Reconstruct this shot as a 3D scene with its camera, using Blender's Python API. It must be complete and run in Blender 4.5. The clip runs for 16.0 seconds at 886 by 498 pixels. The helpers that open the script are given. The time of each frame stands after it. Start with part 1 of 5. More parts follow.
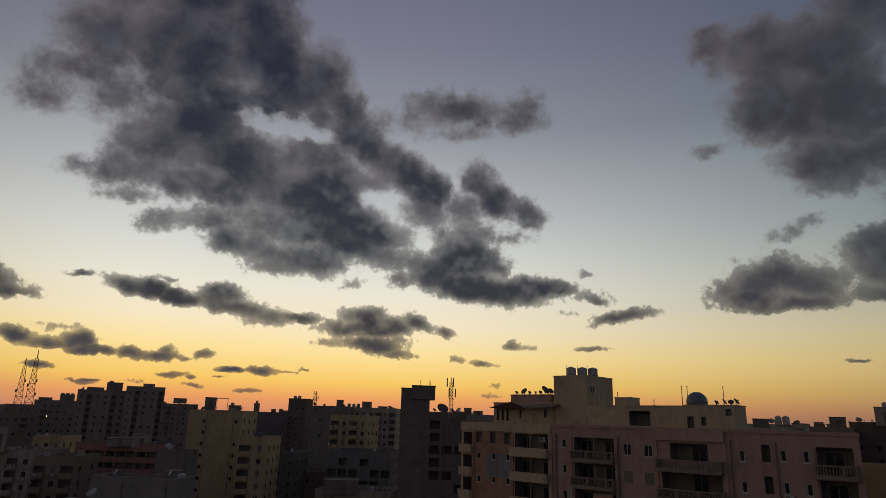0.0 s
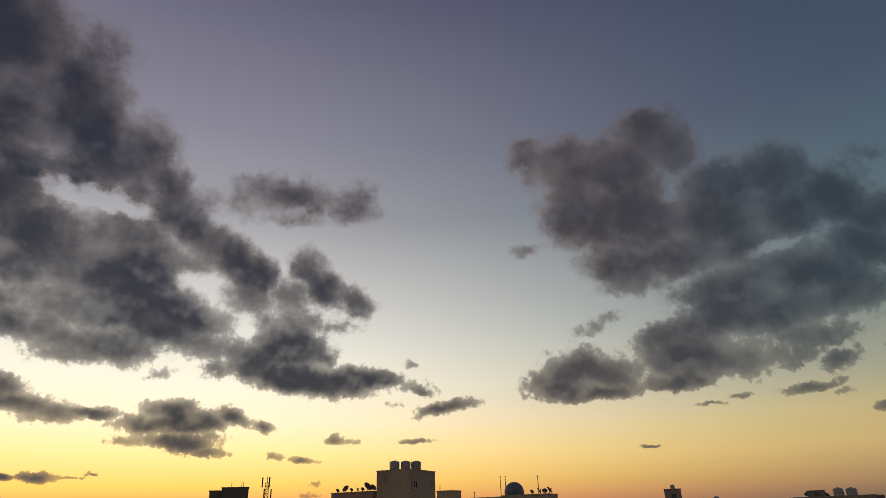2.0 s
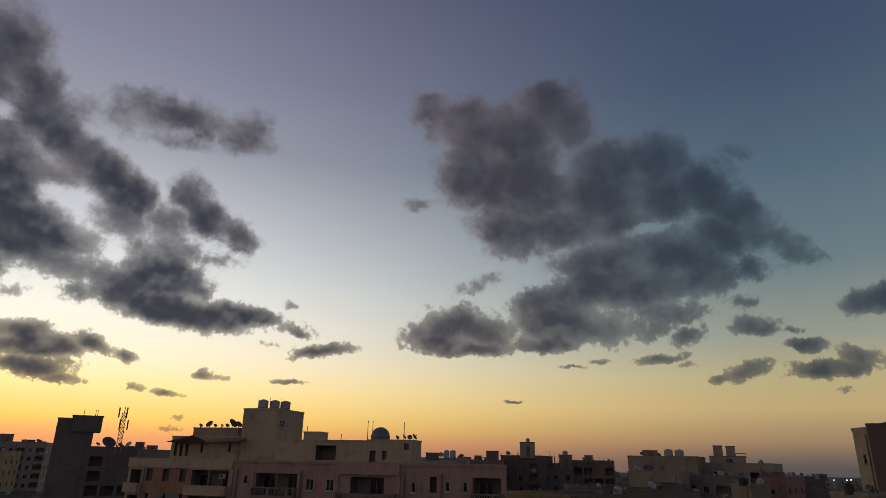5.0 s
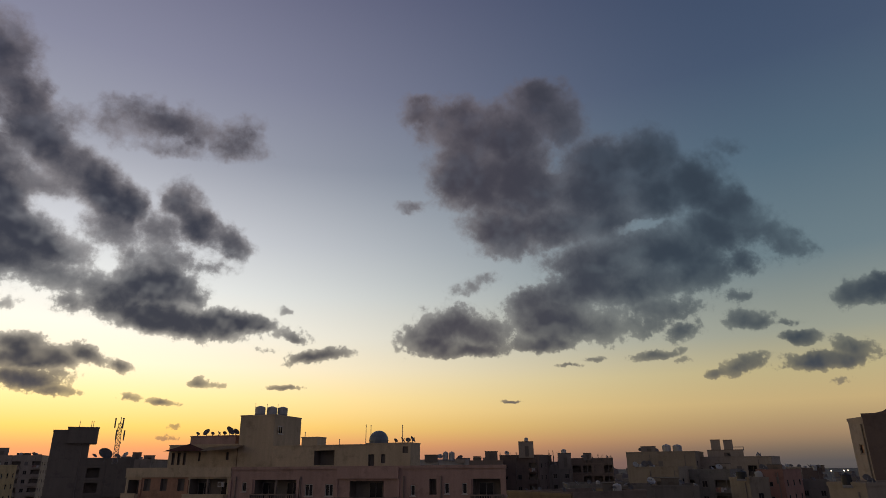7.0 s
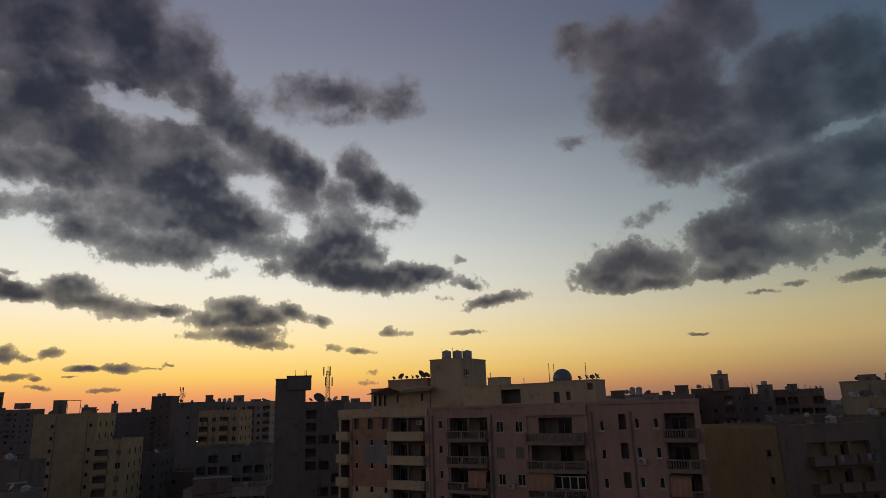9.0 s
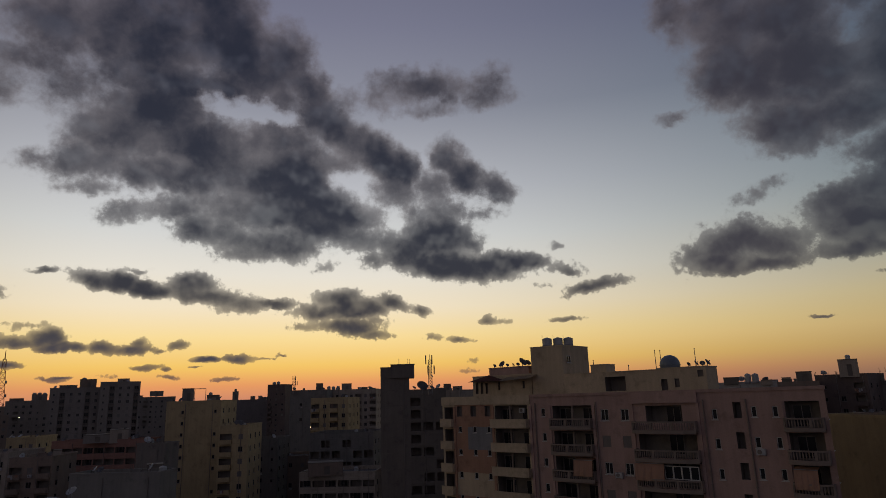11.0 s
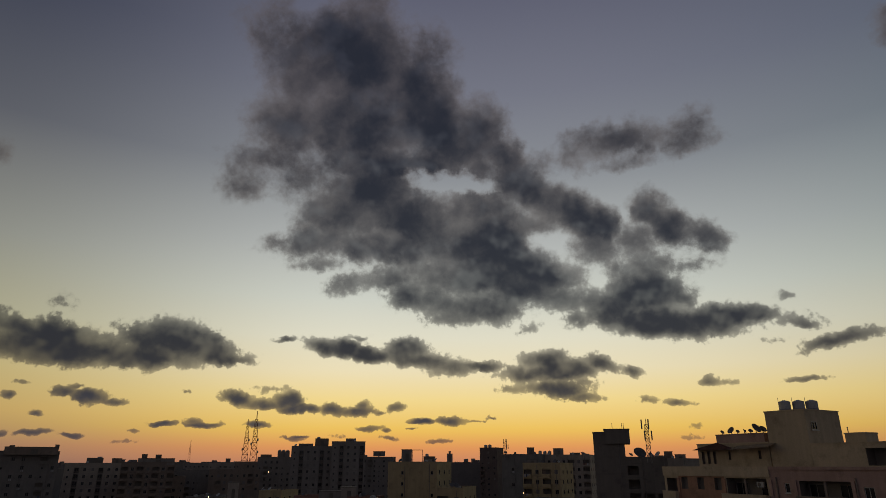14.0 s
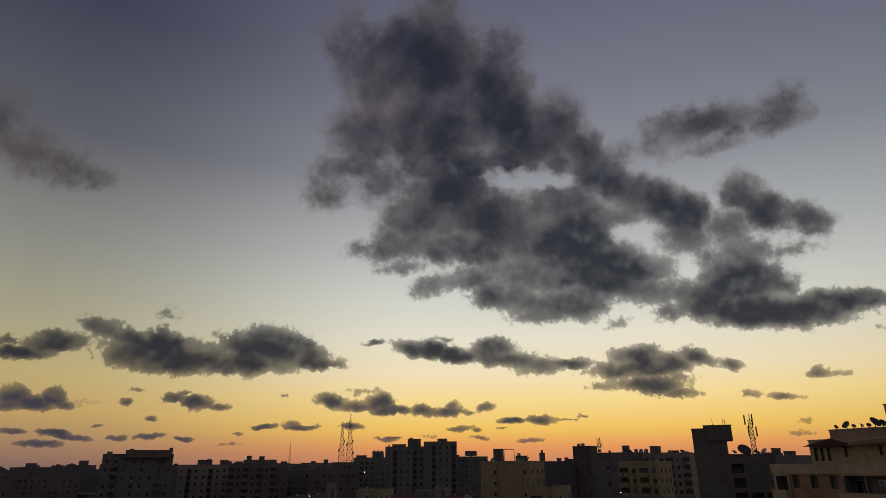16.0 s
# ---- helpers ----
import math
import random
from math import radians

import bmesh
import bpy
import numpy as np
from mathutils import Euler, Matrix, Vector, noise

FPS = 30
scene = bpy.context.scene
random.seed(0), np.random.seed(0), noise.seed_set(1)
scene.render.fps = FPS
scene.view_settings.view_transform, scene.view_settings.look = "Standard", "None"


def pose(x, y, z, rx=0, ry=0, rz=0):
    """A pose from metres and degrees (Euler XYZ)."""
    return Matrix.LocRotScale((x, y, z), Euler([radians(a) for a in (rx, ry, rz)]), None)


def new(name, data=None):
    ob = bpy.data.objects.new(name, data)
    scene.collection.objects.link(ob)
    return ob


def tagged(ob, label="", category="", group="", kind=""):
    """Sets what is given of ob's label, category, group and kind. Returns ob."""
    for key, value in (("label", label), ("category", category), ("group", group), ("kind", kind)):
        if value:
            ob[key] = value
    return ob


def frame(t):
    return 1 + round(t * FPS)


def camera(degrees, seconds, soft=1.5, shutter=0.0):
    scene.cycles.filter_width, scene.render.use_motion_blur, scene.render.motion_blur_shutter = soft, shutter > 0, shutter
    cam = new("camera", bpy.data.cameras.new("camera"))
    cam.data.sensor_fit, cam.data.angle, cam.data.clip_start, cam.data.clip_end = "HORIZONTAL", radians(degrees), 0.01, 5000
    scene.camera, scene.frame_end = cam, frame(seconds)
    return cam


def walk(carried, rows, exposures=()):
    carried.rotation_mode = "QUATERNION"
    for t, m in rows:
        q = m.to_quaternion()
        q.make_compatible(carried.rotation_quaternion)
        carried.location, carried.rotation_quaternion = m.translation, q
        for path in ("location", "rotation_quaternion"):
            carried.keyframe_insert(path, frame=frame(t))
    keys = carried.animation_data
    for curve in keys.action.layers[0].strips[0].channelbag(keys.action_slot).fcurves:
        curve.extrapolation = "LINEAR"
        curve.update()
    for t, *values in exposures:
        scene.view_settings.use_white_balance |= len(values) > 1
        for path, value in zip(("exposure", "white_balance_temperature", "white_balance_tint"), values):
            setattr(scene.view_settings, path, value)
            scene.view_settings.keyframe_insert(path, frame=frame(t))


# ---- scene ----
cam = camera(70.86, 16.0, soft=0.8)
EYE = (0.0, 0.0, 42.0)
# seconds, tilt, lean, turn
TURNS = [
    (0.0, 105.38, -1.53, -0.42),
    (0.5, 108.49, -2.26, -4.75),
    (1.0, 112.05, 1.24, -12.04),
    (1.5, 113.61, 0.19, -15.26),
    (2.0, 113.54, 1.60, -15.84),
    (2.5, 113.55, 1.54, -16.95),
    (3.0, 110.88, 1.47, -19.30),
    (3.5, 108.95, 0.05, -23.28),
    (4.0, 107.95, -0.51, -26.41),
    (4.5, 107.52, -0.82, -28.09),
    (4.7, 108.20, -1.15, -27.40),
    (6.8, 110.22, -0.99, -29.39),
    (7.0, 109.07, 0.50, -27.61),
    (7.5, 107.65, 0.96, -23.21),
    (8.0, 109.72, 2.70, -20.26),
    (8.5, 106.24, 1.85, -14.08),
    (9.0, 104.13, 1.81, -11.28),
    (9.5, 103.94, 1.52, -8.21),
    (9.7, 103.67, 1.62, -6.93),
    (11.8, 103.07, 2.31, 1.04),
    (12.0, 102.92, 2.58, 2.26),
    (12.5, 103.33, 2.44, 5.24),
    (13.0, 103.84, 1.56, 8.33),
    (13.5, 107.79, 1.06, 13.11),
    (14.0, 109.18, 0.00, 16.36),
    (14.5, 109.56, -0.08, 18.72),
    (15.0, 109.08, 0.04, 20.62),
    (15.5, 109.40, 0.18, 22.83),
    (16.0, 109.17, 0.38, 24.37),
]
# the clip's camera sets its exposure anew as it tilts
STOPS = [(0.0, 0.03, 6600, 6), (0.5, 0.1, 6650, 5), (1.5, 0.32, 7050, 8), (2.5, 0.36, 7200, 8), (3.5, 0.27, 6700, 9), (4.5, 0.29, 6500, 9), (7.0, 0.4, 6500, 9), (7.5, 0.33, 6500, 9),
         (8.5, 0.26, 6600, 7), (9.0, 0.1, 6450, 7), (9.5, 0.1, 6400, 8), (12.0, -0.1, 6450, 10), (13.0, 0.03, 6550, 8), (14.0, -0.12, 6800, 1), (14.5, -0.1, 6800, 1), (16.0, -0.08, 6750, 5)]
walk(cam, [(t, pose(*EYE, tilt, lean, turn)) for t, tilt, lean, turn in TURNS], STOPS)

# ------------------------------------------------------------------ sky, dusk light
world = bpy.data.worlds.new("dusk_sky")
scene.world = world
world.use_nodes = True
WN, WL = world.node_tree.nodes, world.node_tree.links
WN.clear()


def wmath(op, a, b=None, c=None, clamp=False):
    n = WN.new("ShaderNodeMath")
    n.operation, n.use_clamp = op, clamp
    for i, v in enumerate((a, b, c)):
        if v is None:
            continue
        if isinstance(v, (int, float)):
            n.inputs[i].default_value = v
        else:
            WL.new(v, n.inputs[i])
    return n.outputs[0]


def wvec(op, a, b=None, scale=None):
    n = WN.new("ShaderNodeVectorMath")
    n.operation = op
    for i, v in enumerate((a, b)):
        if v is None:
            continue
        if isinstance(v, tuple):
            n.inputs[i].default_value = v
        else:
            WL.new(v, n.inputs[i])
    if scale is not None:
        if isinstance(scale, (int, float)):
            n.inputs["Scale"].default_value = scale
        else:
            WL.new(scale, n.inputs["Scale"])
    return n.outputs["Value"] if op in ("DOT_PRODUCT", "LENGTH") else n.outputs["Vector"]


def wsmooth(v, lo, hi, a=0.0, b=1.0, kind="SMOOTHSTEP"):
    n = WN.new("ShaderNodeMapRange")
    n.interpolation_type = kind
    WL.new(v, n.inputs["Value"])
    for k, x in (("From Min", lo), ("From Max", hi), ("To Min", a), ("To Max", b)):
        n.inputs[k].default_value = x
    return n.outputs["Result"]


def wnoise(vector, scale, detail, rough, lac=2.0, offset=(0, 0, 0)):
    n = WN.new("ShaderNodeTexNoise")
    n.noise_dimensions = "3D"
    if offset != (0, 0, 0):
        vector = wvec("ADD", vector, offset)
    WL.new(vector, n.inputs["Vector"])
    n.inputs["Scale"].default_value, n.inputs["Detail"].default_value = scale, detail
    n.inputs["Roughness"].default_value, n.inputs["Lacunarity"].default_value = rough, lac
    return n


def srgb(r, g, b):
    return tuple((c / 255 / 12.92 if c <= 10 else ((c / 255 + 0.055) / 1.055) ** 2.4) for c in (r, g, b))


def wramp(fac, stops):
    n = WN.new("ShaderNodeValToRGB")
    WL.new(fac, n.inputs[0])
    n.color_ramp.interpolation = "LINEAR"
    e = n.color_ramp.elements
    while len(e) < len(stops):
        e.new(0.5)
    for el, (deg, rgb) in zip(e, stops):
        el.position, el.color = deg / 90.0, (*srgb(*rgb), 1)
    return n.outputs["Color"]


def wmix(fac, a, b):
    n = WN.new("ShaderNodeMix")
    n.data_type = "RGBA"
    if isinstance(fac, (int, float)):
        n.inputs[0].default_value = fac
    else:
        WL.new(fac, n.inputs[0])
    for i, v in ((6, a), (7, b)):
        if isinstance(v, tuple):
            n.inputs[i].default_value = (*v, 1)
        else:
            WL.new(v, n.inputs[i])
    return n.outputs[2]


SUNSET = -14.0  # bearing of the set sun, degrees east of +y
DIR = wvec("NORMALIZE", WN.new("ShaderNodeTexCoord").outputs["Generated"])
_sep = WN.new("ShaderNodeSeparateXYZ")
WL.new(DIR, _sep.inputs[0])
EL = wmath("MULTIPLY", wmath("ARCSINE", _sep.outputs["Z"]), 57.29578)
AZ = wmath("MULTIPLY", wmath("ARCTAN2", _sep.outputs["X"], _sep.outputs["Y"]), 57.29578)
UP = wmath("DIVIDE", wmath("MAXIMUM", EL, 0.0), 90.0)
OFF = wmath("ABSOLUTE", wmath("SUBTRACT", AZ, SUNSET))

# clear sky: over the set sun, to the side of it, and behind
glow = wramp(UP, [(0, (203, 132, 106)), (1.5, (234, 156, 98)), (3, (247, 199, 102)), (5.5, (252, 222, 154)), (8, (246, 229, 197)), (11, (234, 227, 213)), (14.5, (214, 214, 211)), (19, (187, 188, 193)), (26, (143, 145, 157)), (33, (121, 122, 141)), (45, (86, 86, 111)), (90, (42, 48, 68))])
side = wramp(UP, [(0, (82, 77, 76)), (0.8, (104, 91, 80)), (2, (142, 117, 90)), (4.5, (174, 151, 108)), (7, (166, 154, 117)), (10, (136, 139, 127)), (16, (97, 113, 120)), (24, (75, 94, 109)), (32, (61, 75, 97)), (45, (49, 60, 85)), (90, (36, 44, 66))])
west = wramp(UP, [(0, (132, 104, 98)), (1.5, (160, 126, 104)), (4, (194, 160, 106)), (7, (192, 171, 122)), (11, (170, 164, 140)), (17, (143, 142, 139)), (26, (94, 95, 107)), (36, (64, 67, 87)), (50, (56, 58, 76)), (90, (38, 44, 64))])
dark = wramp(UP, [(0, (96, 90, 92)), (6, (111, 110, 124)), (15, (102, 103, 118)), (35, (72, 74, 92)), (90, (42, 48, 68))])
right = wsmooth(wmath("SUBTRACT", AZ, SUNSET), 6, 74)
left = wsmooth(wmath("SUBTRACT", SUNSET, AZ), 10, 46)
clear = wmix(left, wmix(right, glow, side), west)
clear = wmix(wsmooth(OFF, 75, 130), clear, dark)

# clouds: soft puffs, frayed by noise
high = wsmooth(EL, 3, 26, kind="LINEAR")
n_big = wnoise(DIR, 9.0, 6.0, 0.55)
n_small = wnoise(DIR, 34.0, 5.0, 0.55, offset=(3.1, 1.7, 0.4))
w_big = wvec("SCALE", wvec("SUBTRACT", n_big.outputs["Color"], (0.5, 0.5, 0.5)), scale=wmath("MULTIPLY", high, 0.8))
w_small = wvec("SCALE", wvec("SUBTRACT", n_small.outputs["Color"], (0.5, 0.5, 0.5)), scale=wsmooth(EL, 2, 25, 0.8, 2.4, kind="LINEAR"))
_flat = WN.new("ShaderNodeCombineXYZ")
WL.new(AZ, _flat.inputs[0])
WL.new(EL, _flat.inputs[1])
_w = wvec("MULTIPLY", wvec("ADD", w_big, w_small), (1.0, 1.0, 0.0))
PLACE = wvec("ADD", _flat.outputs[0], _w)
FIELD = [None]


def ellipse(az, el, rx, ry, rot):
    """Squared distance from one ellipse's middle: bearing, height, half sizes and slant in degrees."""
    m = WN.new("ShaderNodeMapping")
    m.vector_type = "TEXTURE"
    spot = PLACE
    if FIELD[0] is not None:  # one after the other, to spare the shader's stack
        v = WN.new("ShaderNodeVectorMath")
        v.operation = "MULTIPLY_ADD"
        WL.new(FIELD[0], v.inputs[0])
        v.inputs[1].default_value = (1e-9, 1e-9, 1e-9)
        WL.new(PLACE, v.inputs[2])
        spot = v.outputs[0]
    WL.new(spot, m.inputs["Vector"])
    m.inputs["Location"].default_value = (az, el, 0)
    m.inputs["Rotation"].default_value = (0, 0, radians(rot))
    m.inputs["Scale"].default_value = (rx * 1.28, ry * 1.3, 1)
    return m.outputs[0]


def puff(az, el, rx, ry, rot, weight=1.0):
    """One soft ellipse of cloud, flatter below than above."""
    q = ellipse(az, el, rx, ry, rot)
    flat = wvec("MAXIMUM", q, wvec("MULTIPLY", q, (-1.0, -1.2, 0.0)))
    f = wmath("MULTIPLY_ADD", wvec("DOT_PRODUCT", flat, flat), -weight, weight)
    FIELD[0] = f if FIELD[0] is None else wmath("SMOOTH_MAX", FIELD[0], f, 0.4)


def carve(az, el, rx, ry, rot, weight=1.0):
    """A gap torn in the cloud."""
    q = ellipse(az, el, rx, ry, rot)
    gap = wmath("MAXIMUM", wmath("MULTIPLY_ADD", wvec("DOT_PRODUCT", q, q), -weight, weight), 0.0)
    FIELD[0] = wmath("SUBTRACT", FIELD[0], gap)


def clouds():
    # far western cloud
    puff(-61.37, 23.63, 2.77, 1.9, -16, 0.46)
    puff(-58.38, 22.82, 2.49, 1.23, -4, 0.40)
    puff(-56.0, 22.58, 1.5, 0.81, 7, 0.34)
    puff(-63.91, 24.63, 2.48, 2.23, -87, 0.50)
    # low western bank
    puff(-47.99, 8.82, 4.53, 1.55, -3, 1.04)
    puff(-44.79, 8.29, 5.15, 1.03, 2, 1.04)
    puff(-50.97, 8.63, 1.91, 1.26, 0, 0.94)
    puff(-50.71, 9.79, 1.97, 0.8, -13, 0.94)
    puff(-53.37, 10.79, 1.6, 0.7, -13, 0.8)
    puff(-49.04, 10.15, 1.1, 0.83, -1, 0.8)
    puff(-40.23, 9.69, 3.43, 1.94, 1, 1.04)
    puff(-41.55, 8.43, 4.34, 1.05, 2, 1.04)
    puff(-37.27, 9.3, 2.5, 1.36, -9, 0.99)
    puff(-35.74, 8.6, 2.0, 0.59, 1, 0.8)
    puff(-33.99, 8.64, 1.01, 0.49, 0, 0.5)
    puff(-40.85, 11.22, 1.46, 0.68, 2, 0.6)
    puff(-43.9, 10.67, 0.94, 0.38, 3, 0.35)
    puff(-56.27, 9.2, 2.11, 0.78, 10, 1.04)
    puff(-56.74, 9.72, 0.95, 0.6, 2, 0.8)
    puff(-58.34, 8.28, 2.21, 0.5, 5, 0.94)
    puff(-59.38, 9.03, 0.89, 0.33, 5, 0.5)
    puff(-48.88, 12.22, 0.8, 0.56, 2, 0.35)
    # small western clouds
    puff(-58.44, 4.95, 1.08, 0.88, -13, 1.04)
    puff(-57.13, 4.6, 1.46, 0.57, 1, 1.04)
    puff(-55.74, 5.08, 0.85, 0.73, -23, 1.04)
    puff(-54.91, 4.57, 0.83, 0.34, 1, 0.8)
    puff(-58.32, 4.35, 2.14, 0.32, 2, 0.94)
    puff(-53.41, 4.8, 0.98, 0.26, 2, 0.35)
    puff(-47.12, 5.42, 0.87, 0.45, 0, 0.8)
    puff(-45.33, 5.11, 1.34, 0.59, 0, 1.04)
    puff(-43.73, 4.83, 1.0, 0.28, 1, 0.8)
    puff(-46.29, 5.81, 0.66, 0.23, 1, 0.6)
    puff(-50.84, 4.94, 0.53, 0.26, 0, 0.8)
    puff(-48.81, 3.72, 0.46, 0.22, -1, 0.8)
    puff(-50.17, 5.98, 0.58, 0.18, 2, 0.5)
    puff(-52.56, 3.12, 0.47, 0.13, 1, 0.6)
    puff(-55.49, 2.56, 1.2, 0.28, -5, 0.94)
    puff(-54.32, 2.21, 1.73, 0.24, -5, 0.8)
    puff(-56.43, 1.7, 1.45, 0.28, 0, 0.7)
    puff(-58.0, 2.59, 0.91, 0.24, 1, 0.94)
    puff(-51.04, 2.17, 0.8, 0.21, 0, 0.8)
    puff(-48.82, 2.28, 1.24, 0.22, 6, 0.8)
    puff(-46.2, 2.22, 0.78, 0.18, 0, 0.7)
    # small clouds over the skyline
    puff(-34.07, 5.36, 1.39, 0.57, -10, 1.04)
    puff(-32.08, 4.99, 1.99, 0.48, 0, 0.94)
    puff(-29.84, 5.24, 1.26, 0.78, -1, 1.04)
    puff(-29.07, 4.61, 1.76, 0.44, 0, 1.04)
    puff(-26.06, 4.6, 1.21, 0.63, 0, 0.94)
    puff(-24.04, 4.49, 1.51, 0.39, 0, 0.94)
    puff(-23.53, 4.88, 0.71, 0.49, 0, 0.8)
    puff(-20.51, 4.8, 0.8, 0.39, 0, 0.7)
    puff(-22.13, 4.38, 0.5, 0.19, 0, 0.5)
    puff(-39.68, 3.22, 1.17, 0.28, 0, 1.04)
    puff(-36.85, 3.2, 1.68, 0.23, 0, 0.94)
    puff(-37.58, 3.43, 0.67, 0.23, 0, 0.7)
    puff(-32.5, 3.21, 1.08, 0.28, 0, 0.94)
    puff(-18.3, 3.66, 1.09, 0.24, -1, 0.94)
    puff(-15.58, 3.76, 1.37, 0.38, -1, 0.94)
    puff(-13.39, 3.68, 0.96, 0.14, -1, 0.6)
    puff(-11.93, 3.88, 0.38, 0.12, -1, 0.7)
    puff(-23.06, 3.04, 0.8, 0.24, 0, 0.8)
    puff(-21.41, 2.93, 0.4, 0.14, 0, 0.6)
    puff(-28.78, 2.35, 0.69, 0.12, 0, 0.6)
    puff(-19.07, 3.09, 0.5, 0.1, -1, 0.5)
    puff(-16.42, 2.02, 0.88, 0.09, -1, 0.6)
    puff(-41.93, 2.66, 0.36, 0.14, 0, 0.5)
    puff(6.53, 6.59, 0.76, 0.43, -2, 0.94)
    puff(8.0, 6.4, 0.8, 0.3, -4, 0.5)
    puff(3.91, 5.03, 1.17, 0.3, -3, 0.7)
    puff(1.32, 5.39, 0.62, 0.27, -2, 0.5)
    puff(5.14, 3.09, 0.57, 0.21, -1, 0.5)
    puff(63.19, 12.21, 2.18, 1.02, -5, 0.99)
    puff(16.48, 9.18, 2.51, 0.6, 11, 0.88)
    puff(6.36, 6.57, 0.8, 0.37, 1, 0.88)
    puff(7.5, 6.42, 1.0, 0.28, 1, 0.5)
    puff(13.47, 6.38, 1.54, 0.24, 1, 0.7)
    puff(3.76, 5.03, 1.11, 0.31, 1, 0.75)
    puff(33.61, 5.19, 1.0, 0.17, -1, 0.8)
    puff(13.86, 11.08, 1.5, 0.49, -3, 0.55)
    puff(24.78, 22.86, 1.12, 0.36, 0, 0.25)
    # great western cloud, head
    puff(-25.44, 35.50, 5.35, 4.27, 3, 1.0)
    puff(-27.38, 37.22, 3.96, 2.53, 4, 0.8)
    puff(-31.18, 33.51, 3.33, 3.89, 14, 0.7)
    puff(-31.91, 29.55, 3.65, 2.77, 6, 0.85)
    puff(-25.12, 30.17, 7.07, 3.84, 2, 1.0)
    puff(-18.68, 31.42, 4.69, 3.92, -31, 1.0)
    puff(-15.72, 28.93, 5.72, 2.43, -28, 0.9)
    puff(-12.77, 29.88, 2.81, 2.73, -38, 0.7)
    puff(-34.06, 35.95, 2.37, 3.63, 24, 0.33)
    puff(-35.62, 24.15, 1.93, 1.72, 26, 0.4)
    puff(-33.76, 26.36, 3.01, 1.27, 6, 0.55)
    puff(-29.57, 25.05, 3.33, 2.09, 4, 0.4)
    puff(-21.50, 26.82, 6.41, 1.41, 1, 0.85)
    puff(-25.11, 39.70, 2.61, 1.86, 3, 0.55)
    puff(-18.74, 35.32, 2.59, 2.99, -33, 0.4)
    # great western cloud, body
    puff(-23.66, 23.92, 4.44, 2.83, 2, 1.0)
    puff(-26.88, 21.95, 3.57, 2.27, 3, 0.9)
    puff(-20.24, 21.71, 6.71, 2.63, -5, 1.0)
    puff(-27.80, 19.58, 3.50, 1.66, 13, 0.8)
    puff(-15.78, 19.67, 7.05, 2.89, -13, 1.0)
    puff(-12.95, 22.74, 3.61, 1.92, 7, 0.9)
    puff(-11.36, 20.11, 3.54, 2.87, -2, 1.0)
    puff(-8.21, 17.41, 3.87, 1.92, -22, 0.9)
    puff(-21.82, 19.08, 5.59, 1.82, -4, 0.9)
    puff(-14.17, 16.54, 6.44, 2.02, -5, 0.9)
    puff(-24.39, 15.90, 2.71, 0.96, 16, 0.6)
    puff(-21.20, 16.50, 3.26, 1.15, 6, 0.65)
    puff(-17.94, 14.48, 3.46, 1.53, -10, 0.8)
    puff(-13.15, 13.68, 4.39, 1.53, -1, 0.85)
    puff(-15.81, 12.94, 2.45, 0.95, -0, 0.6)
    puff(-28.19, 17.51, 2.21, 0.76, 3, 0.55)
    puff(-31.95, 18.77, 1.83, 0.70, 9, 0.4)
    puff(-5.11, 16.24, 2.39, 1.42, -4, 0.7)
    puff(-8.33, 15.10, 3.38, 1.43, -3, 0.7)
    puff(-5.25, 14.21, 2.83, 1.22, -3, 0.65)
    puff(-8.23, 11.89, 1.06, 0.51, 18, 0.5)
    # slanting band
    puff(-9.95, 27.50, 2.57, 1.54, -30, 0.85)
    puff(-8.92, 25.16, 2.31, 2.38, -22, 0.9)
    puff(-6.78, 23.51, 3.43, 2.04, -42, 0.95)
    puff(-3.64, 21.75, 3.37, 1.99, -34, 0.95)
    puff(-1.10, 20.52, 2.36, 1.59, -25, 0.85)
    puff(-7.47, 21.24, 3.00, 1.52, -4, 0.75)
    puff(-1.80, 18.55, 2.36, 1.77, -5, 0.7)
    puff(-6.86, 26.82, 1.64, 0.85, -22, 0.35)
    # eastern end of the great cloud
    puff(3.12, 21.56, 1.74, 1.56, -57, 0.9)
    puff(4.69, 20.13, 2.31, 1.62, -43, 0.85)
    puff(7.67, 19.00, 2.04, 0.97, -24, 0.6)
    puff(8.67, 17.90, 0.92, 1.06, -8, 0.55)
    puff(1.79, 18.73, 1.91, 1.93, -51, 0.65)
    puff(2.55, 16.66, 2.14, 1.46, -6, 0.7)
    puff(0.53, 16.35, 1.92, 1.48, -5, 0.55)
    puff(5.88, 16.32, 1.72, 0.71, 4, 0.35)
    puff(2.28, 14.22, 3.48, 2.05, -10, 1.1)
    puff(-0.79, 12.95, 2.70, 1.61, -4, 1.0)
    puff(3.42, 11.68, 5.39, 1.44, -7, 1.2)
    puff(7.57, 11.82, 3.59, 1.09, -3, 1.1)
    puff(10.62, 11.76, 1.93, 0.68, -1, 1.0)
    puff(5.11, 13.97, 1.27, 0.90, -37, 0.8)
    puff(-2.70, 14.07, 1.85, 1.40, -4, 0.65)
    puff(-3.85, 12.37, 1.39, 0.84, -3, 0.55)
    puff(13.97, 10.81, 1.44, 0.54, -6, 0.7)
    puff(13.31, 12.83, 0.56, 0.29, -7, 0.3)
    # lone thin cloud
    puff(-2.63, 27.21, 2.39, 1.49, 12, 0.48)
    puff(0.71, 27.81, 3.30, 1.46, 6, 0.55)
    puff(4.40, 27.53, 2.91, 1.33, -5, 0.50)
